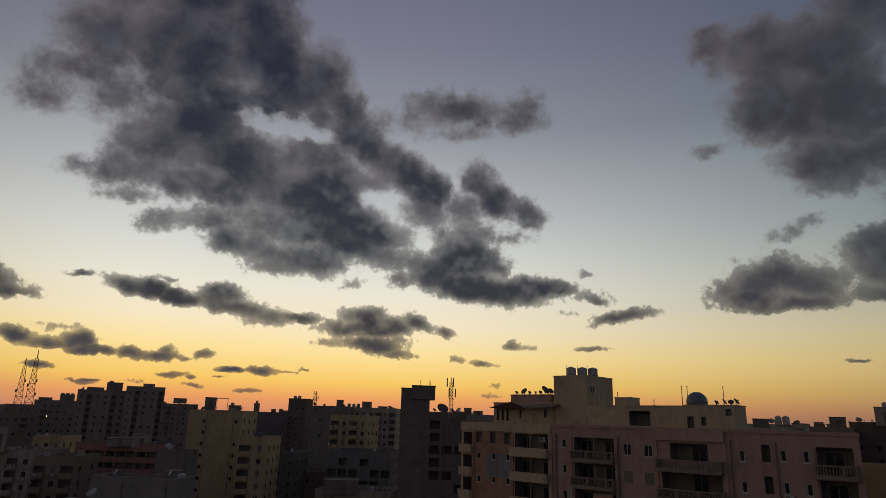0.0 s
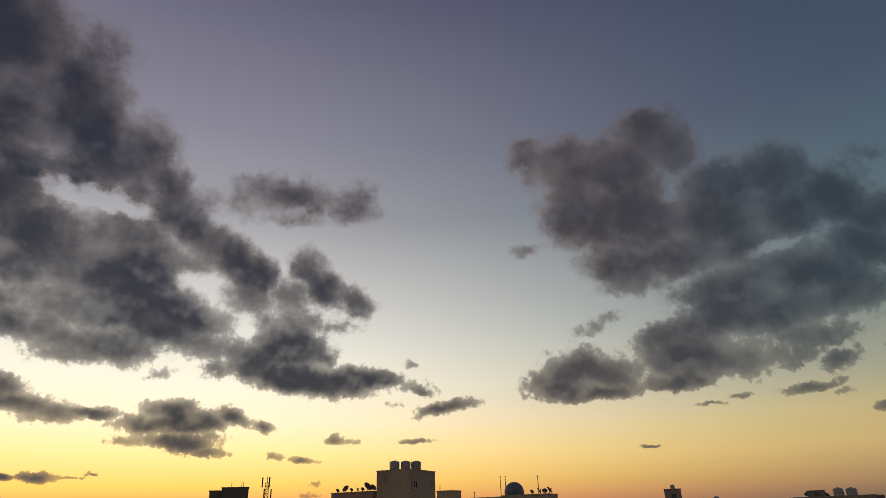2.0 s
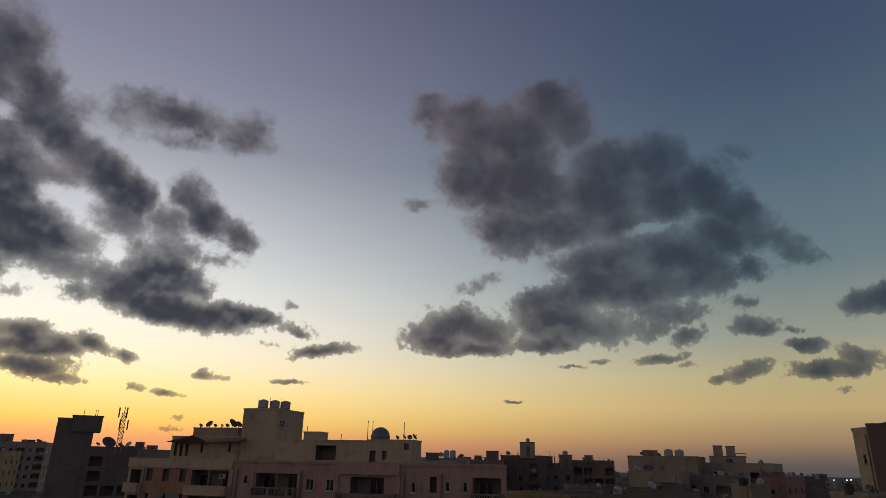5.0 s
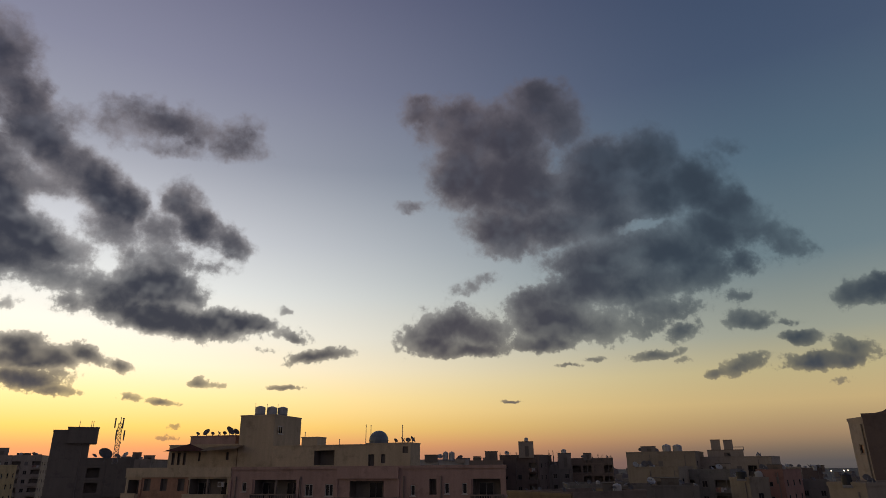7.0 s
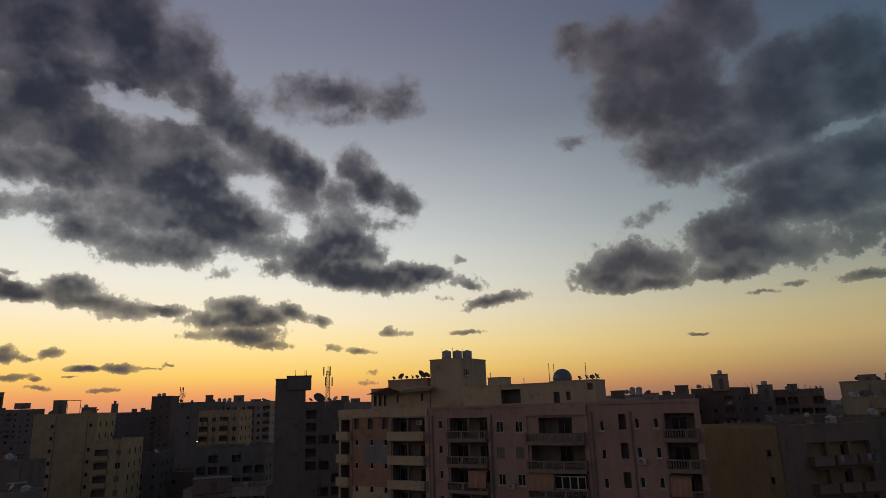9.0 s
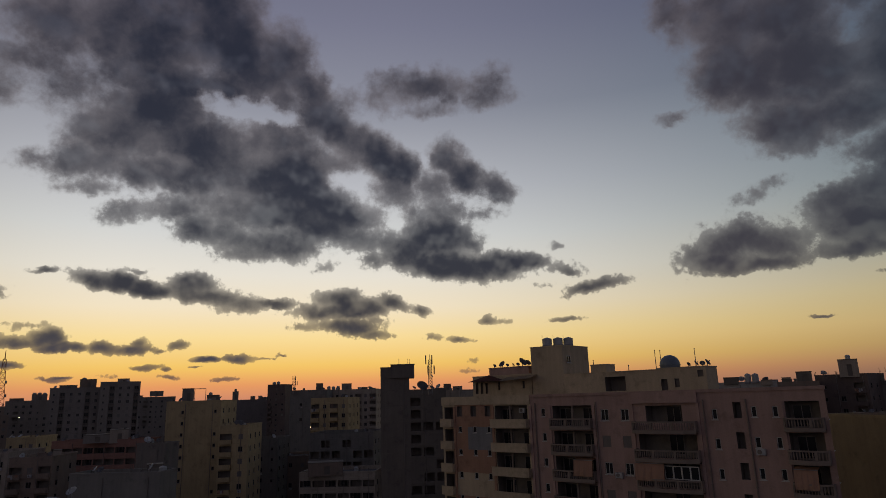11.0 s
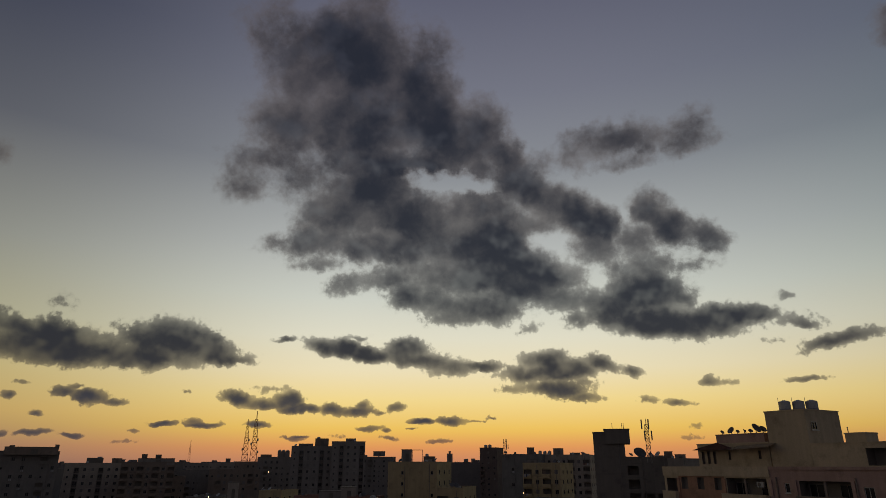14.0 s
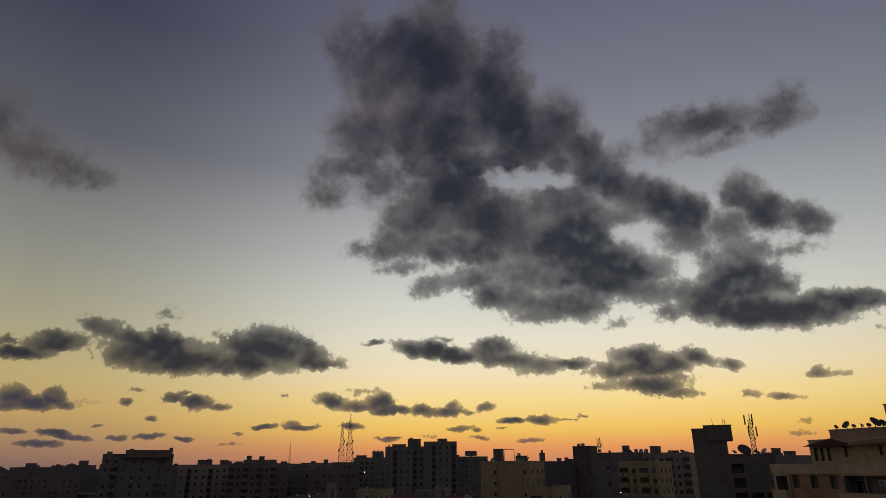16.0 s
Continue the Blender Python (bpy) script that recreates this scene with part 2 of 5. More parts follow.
    puff(7.76, 27.67, 1.85, 1.54, 28, 0.50)
    puff(1.02, 25.80, 2.88, 0.64, 2, 0.31)
    puff(9.13, 26.93, 1.22, 0.97, 18, 0.31)
    # low middle clouds
    puff(-27.40, 10.17, 1.69, 0.88, -8, 1)
    puff(-24.58, 9.75, 2.67, 0.88, -11, 1)
    puff(-22.26, 9.30, 1.53, 0.60, -4, 0.9)
    puff(-24.13, 10.97, 0.86, 0.28, 1, 0.45)
    puff(-19.43, 9.94, 1.73, 1.08, 0, 1)
    puff(-18.38, 8.94, 3.73, 0.98, -8, 1)
    puff(-15.53, 8.34, 2.00, 0.79, -0, 0.95)
    puff(-12.95, 8.53, 2.28, 0.42, -3, 0.8)
    puff(-30.67, 10.49, 1.01, 0.27, 3, 0.8)
    puff(-7.07, 8.83, 2.32, 0.97, -2, 1.0)
    puff(-8.38, 7.76, 2.78, 0.87, -1, 0.95)
    puff(-5.36, 8.04, 2.73, 1.01, -2, 1.0)
    puff(-2.13, 8.43, 1.58, 0.83, -23, 0.9)
    puff(0.44, 7.60, 0.83, 0.53, -2, 0.9)
    puff(-6.46, 6.35, 3.38, 0.73, -6, 0.75)
    puff(-10.46, 6.41, 1.21, 0.41, -1, 0.6)
    puff(-3.57, 5.57, 1.60, 0.36, -1, 0.65)
    puff(-4.95, 6.81, 2.26, 0.50, -2, 0.5)
    carve(-15.16, 25.34, 4.32, 0.85, -5, 0.56)
    carve(-6.48, 19.22, 1.55, 1.45, -42, 0.25)
    carve(-1.98, 16.14, 1.02, 0.66, -44, 0.17)
    carve(0.74, 20.45, 0.47, 1.85, -30, 0.17)
    # great eastern cloud, top
    puff(25.86, 31.27, 2.07, 1.37, -8, 0.75)
    puff(29.98, 29.77, 4.29, 2.37, -6, 0.9)
    puff(37.89, 31.57, 3.25, 1.95, -6, 0.9)
    puff(34.03, 29.13, 4.73, 2.73, -4, 1)
    puff(39.75, 29.70, 2.66, 2.23, -6, 0.85)
    puff(30.50, 25.73, 3.72, 3.41, -20, 0.95)
    puff(36.09, 24.49, 5.52, 3.26, -4, 1.0)
    puff(33.72, 20.50, 3.59, 2.19, -12, 0.9)
    puff(38.59, 20.52, 4.82, 1.88, 0, 1)
    puff(42.52, 23.49, 5.20, 2.97, -7, 1)
    puff(43.80, 20.37, 4.14, 1.62, 13, 0.95)
    puff(47.93, 25.78, 2.85, 2.28, -28, 0.95)
    puff(48.03, 22.36, 3.12, 2.23, -8, 0.95)
    puff(51.96, 22.75, 2.68, 2.38, -49, 1.0)
    puff(34.74, 18.66, 2.72, 0.86, -3, 0.55)
    puff(43.26, 25.89, 3.47, 2.08, -7, 0.9)
    puff(41.55, 17.94, 4.42, 1.40, 10, 0.75)
    puff(52.35, 18.78, 2.56, 1.56, -29, 0.8)
    puff(47.63, 18.74, 3.50, 1.26, 5, 0.7)
    # great eastern cloud, below
    puff(43.49, 16.89, 4.55, 2.31, 20, 0.85)
    puff(48.91, 17.38, 3.82, 2.24, 3, 0.95)
    puff(50.97, 15.22, 2.47, 1.76, 4, 0.85)
    puff(45.28, 14.77, 4.80, 2.05, 5, 0.95)
    puff(40.29, 14.58, 4.17, 1.87, 11, 0.9)
    puff(38.10, 12.15, 4.16, 2.11, -2, 0.95)
    puff(42.06, 11.49, 3.12, 1.66, -3, 0.9)
    puff(35.60, 13.76, 2.50, 1.52, 18, 0.7)
    puff(36.48, 10.18, 3.34, 0.75, -2, 0.8)
    puff(46.37, 11.26, 1.81, 1.07, 7, 0.55)
    puff(49.06, 10.61, 1.59, 0.87, 12, 0.6)
    puff(47.45, 12.65, 3.37, 1.07, 1, 0.65)
    # eastern cloud, tail and foot
    puff(54.40, 20.46, 2.14, 1.59, -41, 0.8)
    puff(55.84, 18.35, 2.41, 1.76, -31, 0.65)
    puff(57.68, 16.68, 1.93, 1.24, -26, 0.7)
    puff(59.19, 15.99, 0.86, 0.58, -9, 0.45)
    puff(55.07, 16.14, 1.63, 1.11, -8, 0.45)
    puff(53.77, 13.04, 1.24, 0.64, -6, 0.45)
    puff(54.72, 25.55, 1.18, 0.59, -12, 0.3)
    puff(28.73, 11.80, 3.16, 1.81, -0, 0.95)
    puff(27.16, 10.26, 2.90, 1.04, 0, 1)
    puff(31.87, 11.27, 2.21, 1.66, -1, 0.85)
    puff(29.76, 9.75, 3.83, 0.66, -0, 0.85)
    puff(25.05, 10.75, 1.56, 1.24, 10, 0.7)
    puff(30.90, 15.66, 2.08, 0.63, 18, 0.5)
    puff(29.55, 15.15, 0.79, 0.43, -0, 0.35)
    # small eastern clouds
    puff(54.32, 10.91, 1.82, 0.93, 0, 0.85)
    puff(57.13, 10.65, 0.94, 0.33, -6, 0.55)
    puff(46.57, 8.70, 2.45, 0.40, 5, 0.8)
    puff(48.78, 8.17, 0.82, 0.26, -3, 0.4)
    puff(41.60, 8.65, 1.07, 0.23, -2, 0.55)
    puff(39.13, 8.23, 0.82, 0.18, -1, 0.4)
    puff(53.22, 7.48, 1.77, 0.83, 10, 0.9)
    puff(51.26, 6.99, 1.03, 0.42, 8, 0.75)
    puff(57.89, 9.25, 1.39, 0.65, -5, 0.9)
    puff(59.30, 7.40, 3.04, 0.79, 1, 1.0)
    puff(61.05, 8.11, 1.34, 0.79, -17, 0.9)
    puff(61.79, 12.29, 1.30, 0.93, 15, 0.9)
    puff(59.94, 5.80, 0.59, 0.27, -3, 0.35)
    carve(46.28, 19.92, 2.17, 0.41, 8, 0.45)
    carve(38.97, 26.56, 1.26, 0.78, 32, 0.3)
    carve(56.19, 16.45, 0.99, 1.27, -8, 0.3)
    # streaks low over the skyline
    puff(-22.79, 3.11, 0.92, 0.22, 0, 0.58)
    puff(-21.03, 2.31, 0.73, 0.18, 0, 0.50)
    puff(-16.56, 1.99, 1.29, 0.18, -0, 0.43)
    puff(5.16, 3.05, 0.64, 0.29, -1, 0.50)
    puff(4.61, 2.16, 0.88, 0.21, -1, 0.43)
    puff(11.82, 9.56, 0.83, 0.25, -5, 0.29)
    puff(-31.51, 6.23, 1.24, 0.27, 7, 0.40)
    puff(-38.36, 5.84, 0.33, 0.17, 2, 0.29)
    puff(-41.95, 2.61, 0.30, 0.20, 1, 0.58)
    puff(-42.63, 1.78, 0.75, 0.16, 1, 0.43)
    puff(-29.28, 2.21, 0.79, 0.17, 0, 0.36)
    puff(-25.46, 2.52, 0.63, 0.17, 0, 0.36)
    puff(-12.04, 3.89, 0.55, 0.18, -0, 0.43)
    puff(1.61, 5.29, 0.76, 0.26, -2, 0.43)


clouds()
body = wmath("MAXIMUM", FIELD[0], -2.0)


def swing(tex):
    return wmath("MULTIPLY_ADD", tex.outputs["Fac"], 2.0, -1.0)


fray = swing(wnoise(DIR, 12.0, 4.0, 0.44, offset=(7.7, 2.2, 5.1)))
curl = swing(wnoise(wvec("ADD", DIR, wvec("SCALE", n_small.outputs["Color"], scale=0.03)), 30.0, 5.0, 0.55, offset=(2.9, 6.1, 0.7)))
fine = swing(wnoise(DIR, 105.0, 5.0, 0.6, offset=(1.7, 9.2, 2.1)))
lift = wsmooth(EL, 5, 24)
edge = wsmooth(body, 0.9, 0.1, 0.3, 1.0)  # frayed at the edge, smooth inside
ragged = wmath("ADD", wmath("MULTIPLY", curl, wsmooth(EL, 4, 24, 1.1, 0.72)), wmath("MULTIPLY", fine, wsmooth(EL, 4, 24, 1.9, 0.5)))
thick = wmath("MULTIPLY_ADD", ragged, edge, wmath("MULTIPLY_ADD", fray, 0.55, wmath("MULTIPLY_ADD", body, 1.6, -0.05)))
soft_mix = WN.new("ShaderNodeMix")
WL.new(lift, soft_mix.inputs[0])
WL.new(wsmooth(thick, -0.05, 0.62), soft_mix.inputs[2])
WL.new(wsmooth(thick, -0.5, 0.95), soft_mix.inputs[3])
cover = soft_mix.outputs[0]
core = wsmooth(wmath("ADD", wmath("MULTIPLY_ADD", fray, 0.7, body), wmath("MULTIPLY", curl, 0.32)), -0.1, 1.1)
core_low, core_west = srgb(56, 59, 76), srgb(37, 40, 53)
core_east = wmix(wsmooth(AZ, 30, 52), srgb(55, 53, 62), srgb(45, 54, 65))
mid = wmix(wsmooth(EL, 3, 9), core_low, wmix(wsmooth(AZ, 8, 26), core_west, core_east))
# thin edges let the sky through, warm on the side of the set sun
rim = wmix(wmath("MULTIPLY", wsmooth(EL, 8, 22), wsmooth(AZ, 56, 24, 0.0, 0.4)), wmix(0.5, clear, mid), srgb(122, 106, 100))
# billows: lighter where a lump thins out upwards
lump_a = wnoise(DIR, 13.0, 3.0, 0.5, offset=(4.4, 0.2, 8.0)).outputs["Fac"]
lump_b = wnoise(DIR, 13.0, 3.0, 0.5, offset=(4.4, 0.2, 8.016)).outputs["Fac"]
billow = wsmooth(wmath("SUBTRACT", lump_a, lump_b), -0.02, 0.15, 0.0, 0.3)
cloud_colour = wmix(core, rim, mid)
cloud_colour = wmix(billow, cloud_colour, wmix(0.42, mid, clear))
sky = wmix(wmath("MULTIPLY", cover, 0.97), clear, cloud_colour)
# towards the ground below the horizon: dim haze
sky = wmix(wsmooth(EL, -1.2, -0.2), srgb(46, 46, 52), sky)
_bg = WN.new("ShaderNodeBackground")
WL.new(sky, _bg.inputs["Color"])
_bg.inputs["Strength"].default_value = 1.0
_out = WN.new("ShaderNodeOutputWorld")
WL.new(_bg.outputs[0], _out.inputs["Surface"])

# ------------------------------------------------------------------ materials


def material(name, colour, rough=0.85, metal=0.0, grain=0.34, stain=0.55, bump=0.4, scale=1.0, emit=None):
    """A surface with grain, large blotches and rain streaks, at real-world size."""
    m = bpy.data.materials.new(name)
    m.use_nodes = True
    n, l = m.node_tree.nodes, m.node_tree.links
    b = n["Principled BSDF"]
    b.inputs["Roughness"].default_value, b.inputs["Metallic"].default_value = rough, metal
    if emit:
        b.inputs["Base Color"].default_value = (*colour, 1)
        b.inputs["Emission Color"].default_value, b.inputs["Emission Strength"].default_value = (*colour, 1), emit
        return m
    tc, info = n.new("ShaderNodeTexCoord"), n.new("ShaderNodeObjectInfo")
    fine, blotch, streak = n.new("ShaderNodeTexNoise"), n.new("ShaderNodeTexNoise"), n.new("ShaderNodeTexNoise")
    stretch = n.new("ShaderNodeMapping")
    stretch.inputs["Scale"].default_value = (1.3, 1.3, 0.12)
    l.new(tc.outputs["Object"], stretch.inputs["Vector"])
    l.new(stretch.outputs[0], streak.inputs["Vector"])
    for tex, sc, det in ((fine, 6.0 * scale, 6), (blotch, 0.22 * scale, 5), (streak, 1.0 * scale, 5)):
        tex.inputs["Scale"].default_value, tex.inputs["Detail"].default_value, tex.inputs["Roughness"].default_value = sc, det, 0.6
    for tex in (fine, blotch):
        l.new(tc.outputs["Object"], tex.inputs["Vector"])

    def math_node(op, a, c):
        k = n.new("ShaderNodeMath")
        k.operation = op
        for i, v in enumerate((a, c)):
            if isinstance(v, (int, float)):
                k.inputs[i].default_value = v
            else:
                l.new(v, k.inputs[i])
        return k.outputs[0]

    v = math_node("ADD", math_node("MULTIPLY", fine.outputs["Fac"], grain), math_node("MULTIPLY", blotch.outputs["Fac"], stain))
    v = math_node("ADD", v, math_node("MULTIPLY", streak.outputs["Fac"], stain))
    v = math_node("ADD", v, math_node("MULTIPLY", info.outputs["Random"], 0.12))
    # peeled and mended patches with a clear edge
    patch, edge_of = n.new("ShaderNodeTexNoise"), n.new("ShaderNodeMapRange")
    patch.inputs["Scale"].default_value, patch.inputs["Detail"].default_value, patch.inputs["Roughness"].default_value = 0.55 * scale, 4, 0.65
    l.new(tc.outputs["Object"], patch.inputs["Vector"])
    l.new(patch.outputs["Fac"], edge_of.inputs["Value"])
    for key, x in (("From Min", 0.54), ("From Max", 0.72), ("To Min", 0.0), ("To Max", -0.6 * stain)):
        edge_of.inputs[key].default_value = x
    v = math_node("ADD", v, edge_of.outputs["Result"])
    v = math_node("ADD", v, 1.0 - 0.5 * grain - stain - 0.06)
    hsv = n.new("ShaderNodeHueSaturation")
    hsv.inputs["Color"].default_value = (*colour, 1)
    l.new(v, hsv.inputs["Value"])
    l.new(hsv.outputs[0], b.inputs["Base Color"])
    bp = n.new("ShaderNodeBump")
    bp.inputs["Strength"].default_value, bp.inputs["Distance"].default_value = bump, 0.02
    l.new(fine.outputs["Fac"], bp.inputs["Height"])
    l.new(bp.outputs[0], b.inputs["Normal"])
    return m


M = {
    "grey_a": material("grey_plaster", (0.26, 0.22, 0.185)),
    "grey_b": material("dark_grey_plaster", (0.21, 0.18, 0.155)),
    "brown_a": material("brown_plaster", (0.25, 0.185, 0.14)),
    "brown_b": material("umber_brick", (0.16, 0.115, 0.095)),
    "tan_a": material("tan_plaster", (0.33, 0.265, 0.19)),
    "tan_b": material("sand_plaster", (0.37, 0.30, 0.235)),
    "ochre": material("ochre_plaster", (0.47, 0.35, 0.19)),
    "old_ochre": material("faded_ochre_plaster", (0.33, 0.24, 0.12)),
    "white_a": material("whitewash", (0.46, 0.42, 0.37)),
    "bluegrey": material("cement_render", (0.21, 0.19, 0.165)),
    "terracotta": material("terracotta_plaster", (0.33, 0.17, 0.125)),
    "concrete": material("raw_concrete", (0.18, 0.15, 0.12), grain=0.3),
    "pink": material("rose_plaster", (0.43, 0.275, 0.22)),
    "cream": material("cream_plaster", (0.52, 0.40, 0.26)),
    "orange": material("orange_plaster", (0.40, 0.22, 0.14)),
    "slate": material("slate_plaster", (0.24, 0.23, 0.225)),
    # inner walls of openings: base colour lowered to carry the shade in there
    "recess": material("inner_wall_shade_tone", (0.20, 0.165, 0.135)),
    "trim": material("stained_trim", (0.25, 0.19, 0.15), stain=0.35),
    "roof": material("roof_screed", (0.13, 0.115, 0.10), scale=0.7, stain=0.4),
    "frame": material("white_aluminium", (0.52, 0.48, 0.43), rough=0.5, stain=0.1),
    "oldframe": material("weathered_frame", (0.20, 0.17, 0.15), rough=0.6, stain=0.1),
    "pane": material("dark_window_glass", (0.018, 0.018, 0.02), rough=0.12, grain=0.0, stain=0.05, bump=0.02),
    "shutter": material("slatted_shutter", (0.20, 0.17, 0.15), rough=0.6),
    "tank_white": material("white_tank_plastic", (0.42, 0.40, 0.38), rough=0.5),
    "tank_black": material("black_tank_plastic", (0.02, 0.02, 0.022), rough=0.45),
    "steel": material("galvanised_steel", (0.26, 0.25, 0.25), rough=0.45, metal=0.7),
    "mast_red": material("red_mast_paint", (0.28, 0.06, 0.04), rough=0.5),
    "dish": material("dish_grey_paint", (0.22, 0.21, 0.21), rough=0.5),
    "dish_white": material("dish_white_paint", (0.62, 0.62, 0.62), rough=0.5),
    "globe": material("blue_grey_fibreglass", (0.17, 0.19, 0.21), rough=0.38),
    "cloth": material("faded_awning_cloth", (0.36, 0.20, 0.13), rough=0.95, stain=0.4),
    "linen_a": material("washed_linen", (0.40, 0.37, 0.36), rough=0.95, stain=0.15),
    "linen_b": material("blue_cotton", (0.10, 0.11, 0.15), rough=0.95, stain=0.15),
    "linen_c": material("red_cotton", (0.24, 0.13, 0.12), rough=0.95, stain=0.15),
    "tile": material("red_roof_tile", (0.22, 0.09, 0.06)),
    "asphalt": material("dusty_ground", (0.11, 0.1, 0.088), scale=0.2, stain=0.45),
    "far": material("distant_plaster", (0.17, 0.145, 0.135), stain=0.35),
    "lamp": material("lit_bulb", (1.0, 0.78, 0.45), emit=6.0),
    "lamp_far": material("lit_far_bulb", (1.0, 0.86, 0.62), emit=2.0),
}

# ------------------------------------------------------------------ building blocks of mesh


def finish(name, bm, mats, parent=None, label="", m=None):
    me = bpy.data.meshes.new(name)
    bm.to_mesh(me)
    bm.free()
    for k in mats if isinstance(mats, (list, tuple)) else [mats]:
        me.materials.append(M[k])
    ob = new(name, me)
    if parent:
        ob.parent = parent
    if m is not None:
        ob.matrix_basis = m
    if label:
        ob["label"] = label
    return ob


def part(name, bm, mats, parent, label="", m=None):
    return finish(name, bm, mats, parent, label, m)


def share(name, me, parent, m):
    ob = new(name, me)
    ob.parent, ob.matrix_basis = parent, m
    return ob


def box(bm, x0, x1, y0, y1, z0, z1, mi=0):
    v = [bm.verts.new((x, y, z)) for z in (z0, z1) for y in (y0, y1) for x in (x0, x1)]
    for q in ((0, 2, 3, 1), (4, 5, 7, 6), (0, 1, 5, 4), (2, 6, 7, 3), (0, 4, 6, 2), (1, 3, 7, 5)):
        bm.faces.new([v[i] for i in q]).material_index = mi


def boxes(*list_of):
    bm = bmesh.new()
    for b in list_of:
        box(bm, *b)
    return bm


def tube(bm, x, y, z0, z1, r0, r1=None, seg=10, mi=0, cap=True):
    r1 = r0 if r1 is None else r1
    lo = [bm.verts.new((x + r0 * math.cos(2 * math.pi * i / seg), y + r0 * math.sin(2 * math.pi * i / seg), z0)) for i in range(seg)]
    hi = [bm.verts.new((x + r1 * math.cos(2 * math.pi * i / seg), y + r1 * math.sin(2 * math.pi * i / seg), z1)) for i in range(seg)]
    for i in range(seg):
        j = (i + 1) % seg
        bm.faces.new((lo[i], lo[j], hi[j], hi[i])).material_index = mi
    if cap:
        bm.faces.new(hi).material_index = mi
        bm.faces.new(lo[::-1]).material_index = mi


def strut(bm, a, b, r, mi=0):
    """A square bar from a to b."""
    a, b = Vector(a), Vector(b)
    d = (b - a).normalized()
    s = d.cross(Vector((0, 0, 1)))
    s = (s if s.length > 0.05 else Vector((1, 0, 0))).normalized() * r
    t = d.cross(s).normalized() * r
    v = [bm.verts.new(p + o) for p in (a, b) for o in (s, t, -s, -t)]
    for i in range(4):
        j = (i + 1) % 4
        bm.faces.new((v[i], v[j], v[4 + j], v[4 + i])).material_index = mi
    bm.faces.new(v[3::-1]).material_index = mi
    bm.faces.new(v[4:]).material_index = mi


def quad(bm, pts, mi):
    bm.faces.new([bm.verts.new(p) for p in pts]).material_index = mi


def pierced(bm, u0, u1, z0, z1, holes, mi=0, inner=1, place=None, ucuts=(), zcuts=()):
    """A wall face at y = 0 from u0 to u1 with recessed openings (a, b, c, d, depth); zone(u, z) may choose the material."""
    f = place or (lambda u, y, z: (u, y, z))
    def strip(a, b, lo, hi):
        marks = [lo, *(z for z in sorted(zcuts) if lo < z < hi), hi]
        for p, q in zip(marks, marks[1:]):
            quad(bm, [f(a, 0, p), f(b, 0, p), f(b, 0, q), f(a, 0, q)], mi((a + b) / 2, (p + q) / 2) if callable(mi) else mi)
    cuts = sorted({u0, u1, *ucuts, *(h[0] for h in holes), *(h[1] for h in holes)})
    for a, b in zip(cuts, cuts[1:]):
        mid = (a + b) / 2
        z = z0
        for h in sorted((h for h in holes if h[0] < mid < h[1]), key=lambda h: h[2]):
            if h[2] > z:
                strip(a, b, z, h[2])
            z = h[3]
        if z < z1:
            strip(a, b, z, z1)
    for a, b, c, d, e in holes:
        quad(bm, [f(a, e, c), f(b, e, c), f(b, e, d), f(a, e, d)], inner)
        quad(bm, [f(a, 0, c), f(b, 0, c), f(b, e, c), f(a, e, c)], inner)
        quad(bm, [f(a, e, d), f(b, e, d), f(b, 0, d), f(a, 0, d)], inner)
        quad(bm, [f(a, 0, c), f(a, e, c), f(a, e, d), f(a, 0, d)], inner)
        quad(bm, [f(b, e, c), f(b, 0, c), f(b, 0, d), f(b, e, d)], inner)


def shell(bm, L, D, top, front, right=(), left=(), mi=0, inner=1, roof=2, skew=0.0, ucuts=(), zcuts=()):
    """Front, sides, back and roof slab of a house L wide and D deep; y runs into it."""
    pierced(bm, 0, L, 0, top, front, mi, inner, None, ucuts, zcuts)
    pierced(bm, 0, D, 0, top, right, mi if not callable(mi) else 0, inner, lambda u, y, z: (L - y - skew * u, u, z))
    pierced(bm, 0, D, 0, top, left, mi if not callable(mi) else 0, inner, lambda u, y, z: (y, D - u, z))
    base = 0 if callable(mi) else mi
    quad(bm, [(L - skew * D, D, 0), (0, D, 0), (0, D, top), (L - skew * D, D, top)], base)
    quad(bm, [(0, 0, top - 0.9), (L, 0, top - 0.9), (L - skew * D, D, top - 0.9), (0, D, top - 0.9)], roof)
    bmesh.ops.remove_doubles(bm, verts=bm.verts[:], dist=0.0005)


def rim(bm, L, D, top, t=0.22, out=0.06, h=1.0, mi=0, skew=0.0):
    """A parapet round a flat roof, in one ring, standing a little proud of the walls."""
    def ring(o, z):
        return [bm.verts.new(p) for p in ((-o, -o, z), (L + o, -o, z), (L + o - skew * D, D + o, z), (-o, D + o, z))]
    loops = [ring(out, top - 0.3), ring(out, top), ring(-t, top), ring(-t, top - h)]
    for p, q in zip(loops, loops[1:]):
        for i in range(4):
            j = (i + 1) % 4
            bm.faces.new((p[i], p[j], q[j], q[i])).material_index = mi


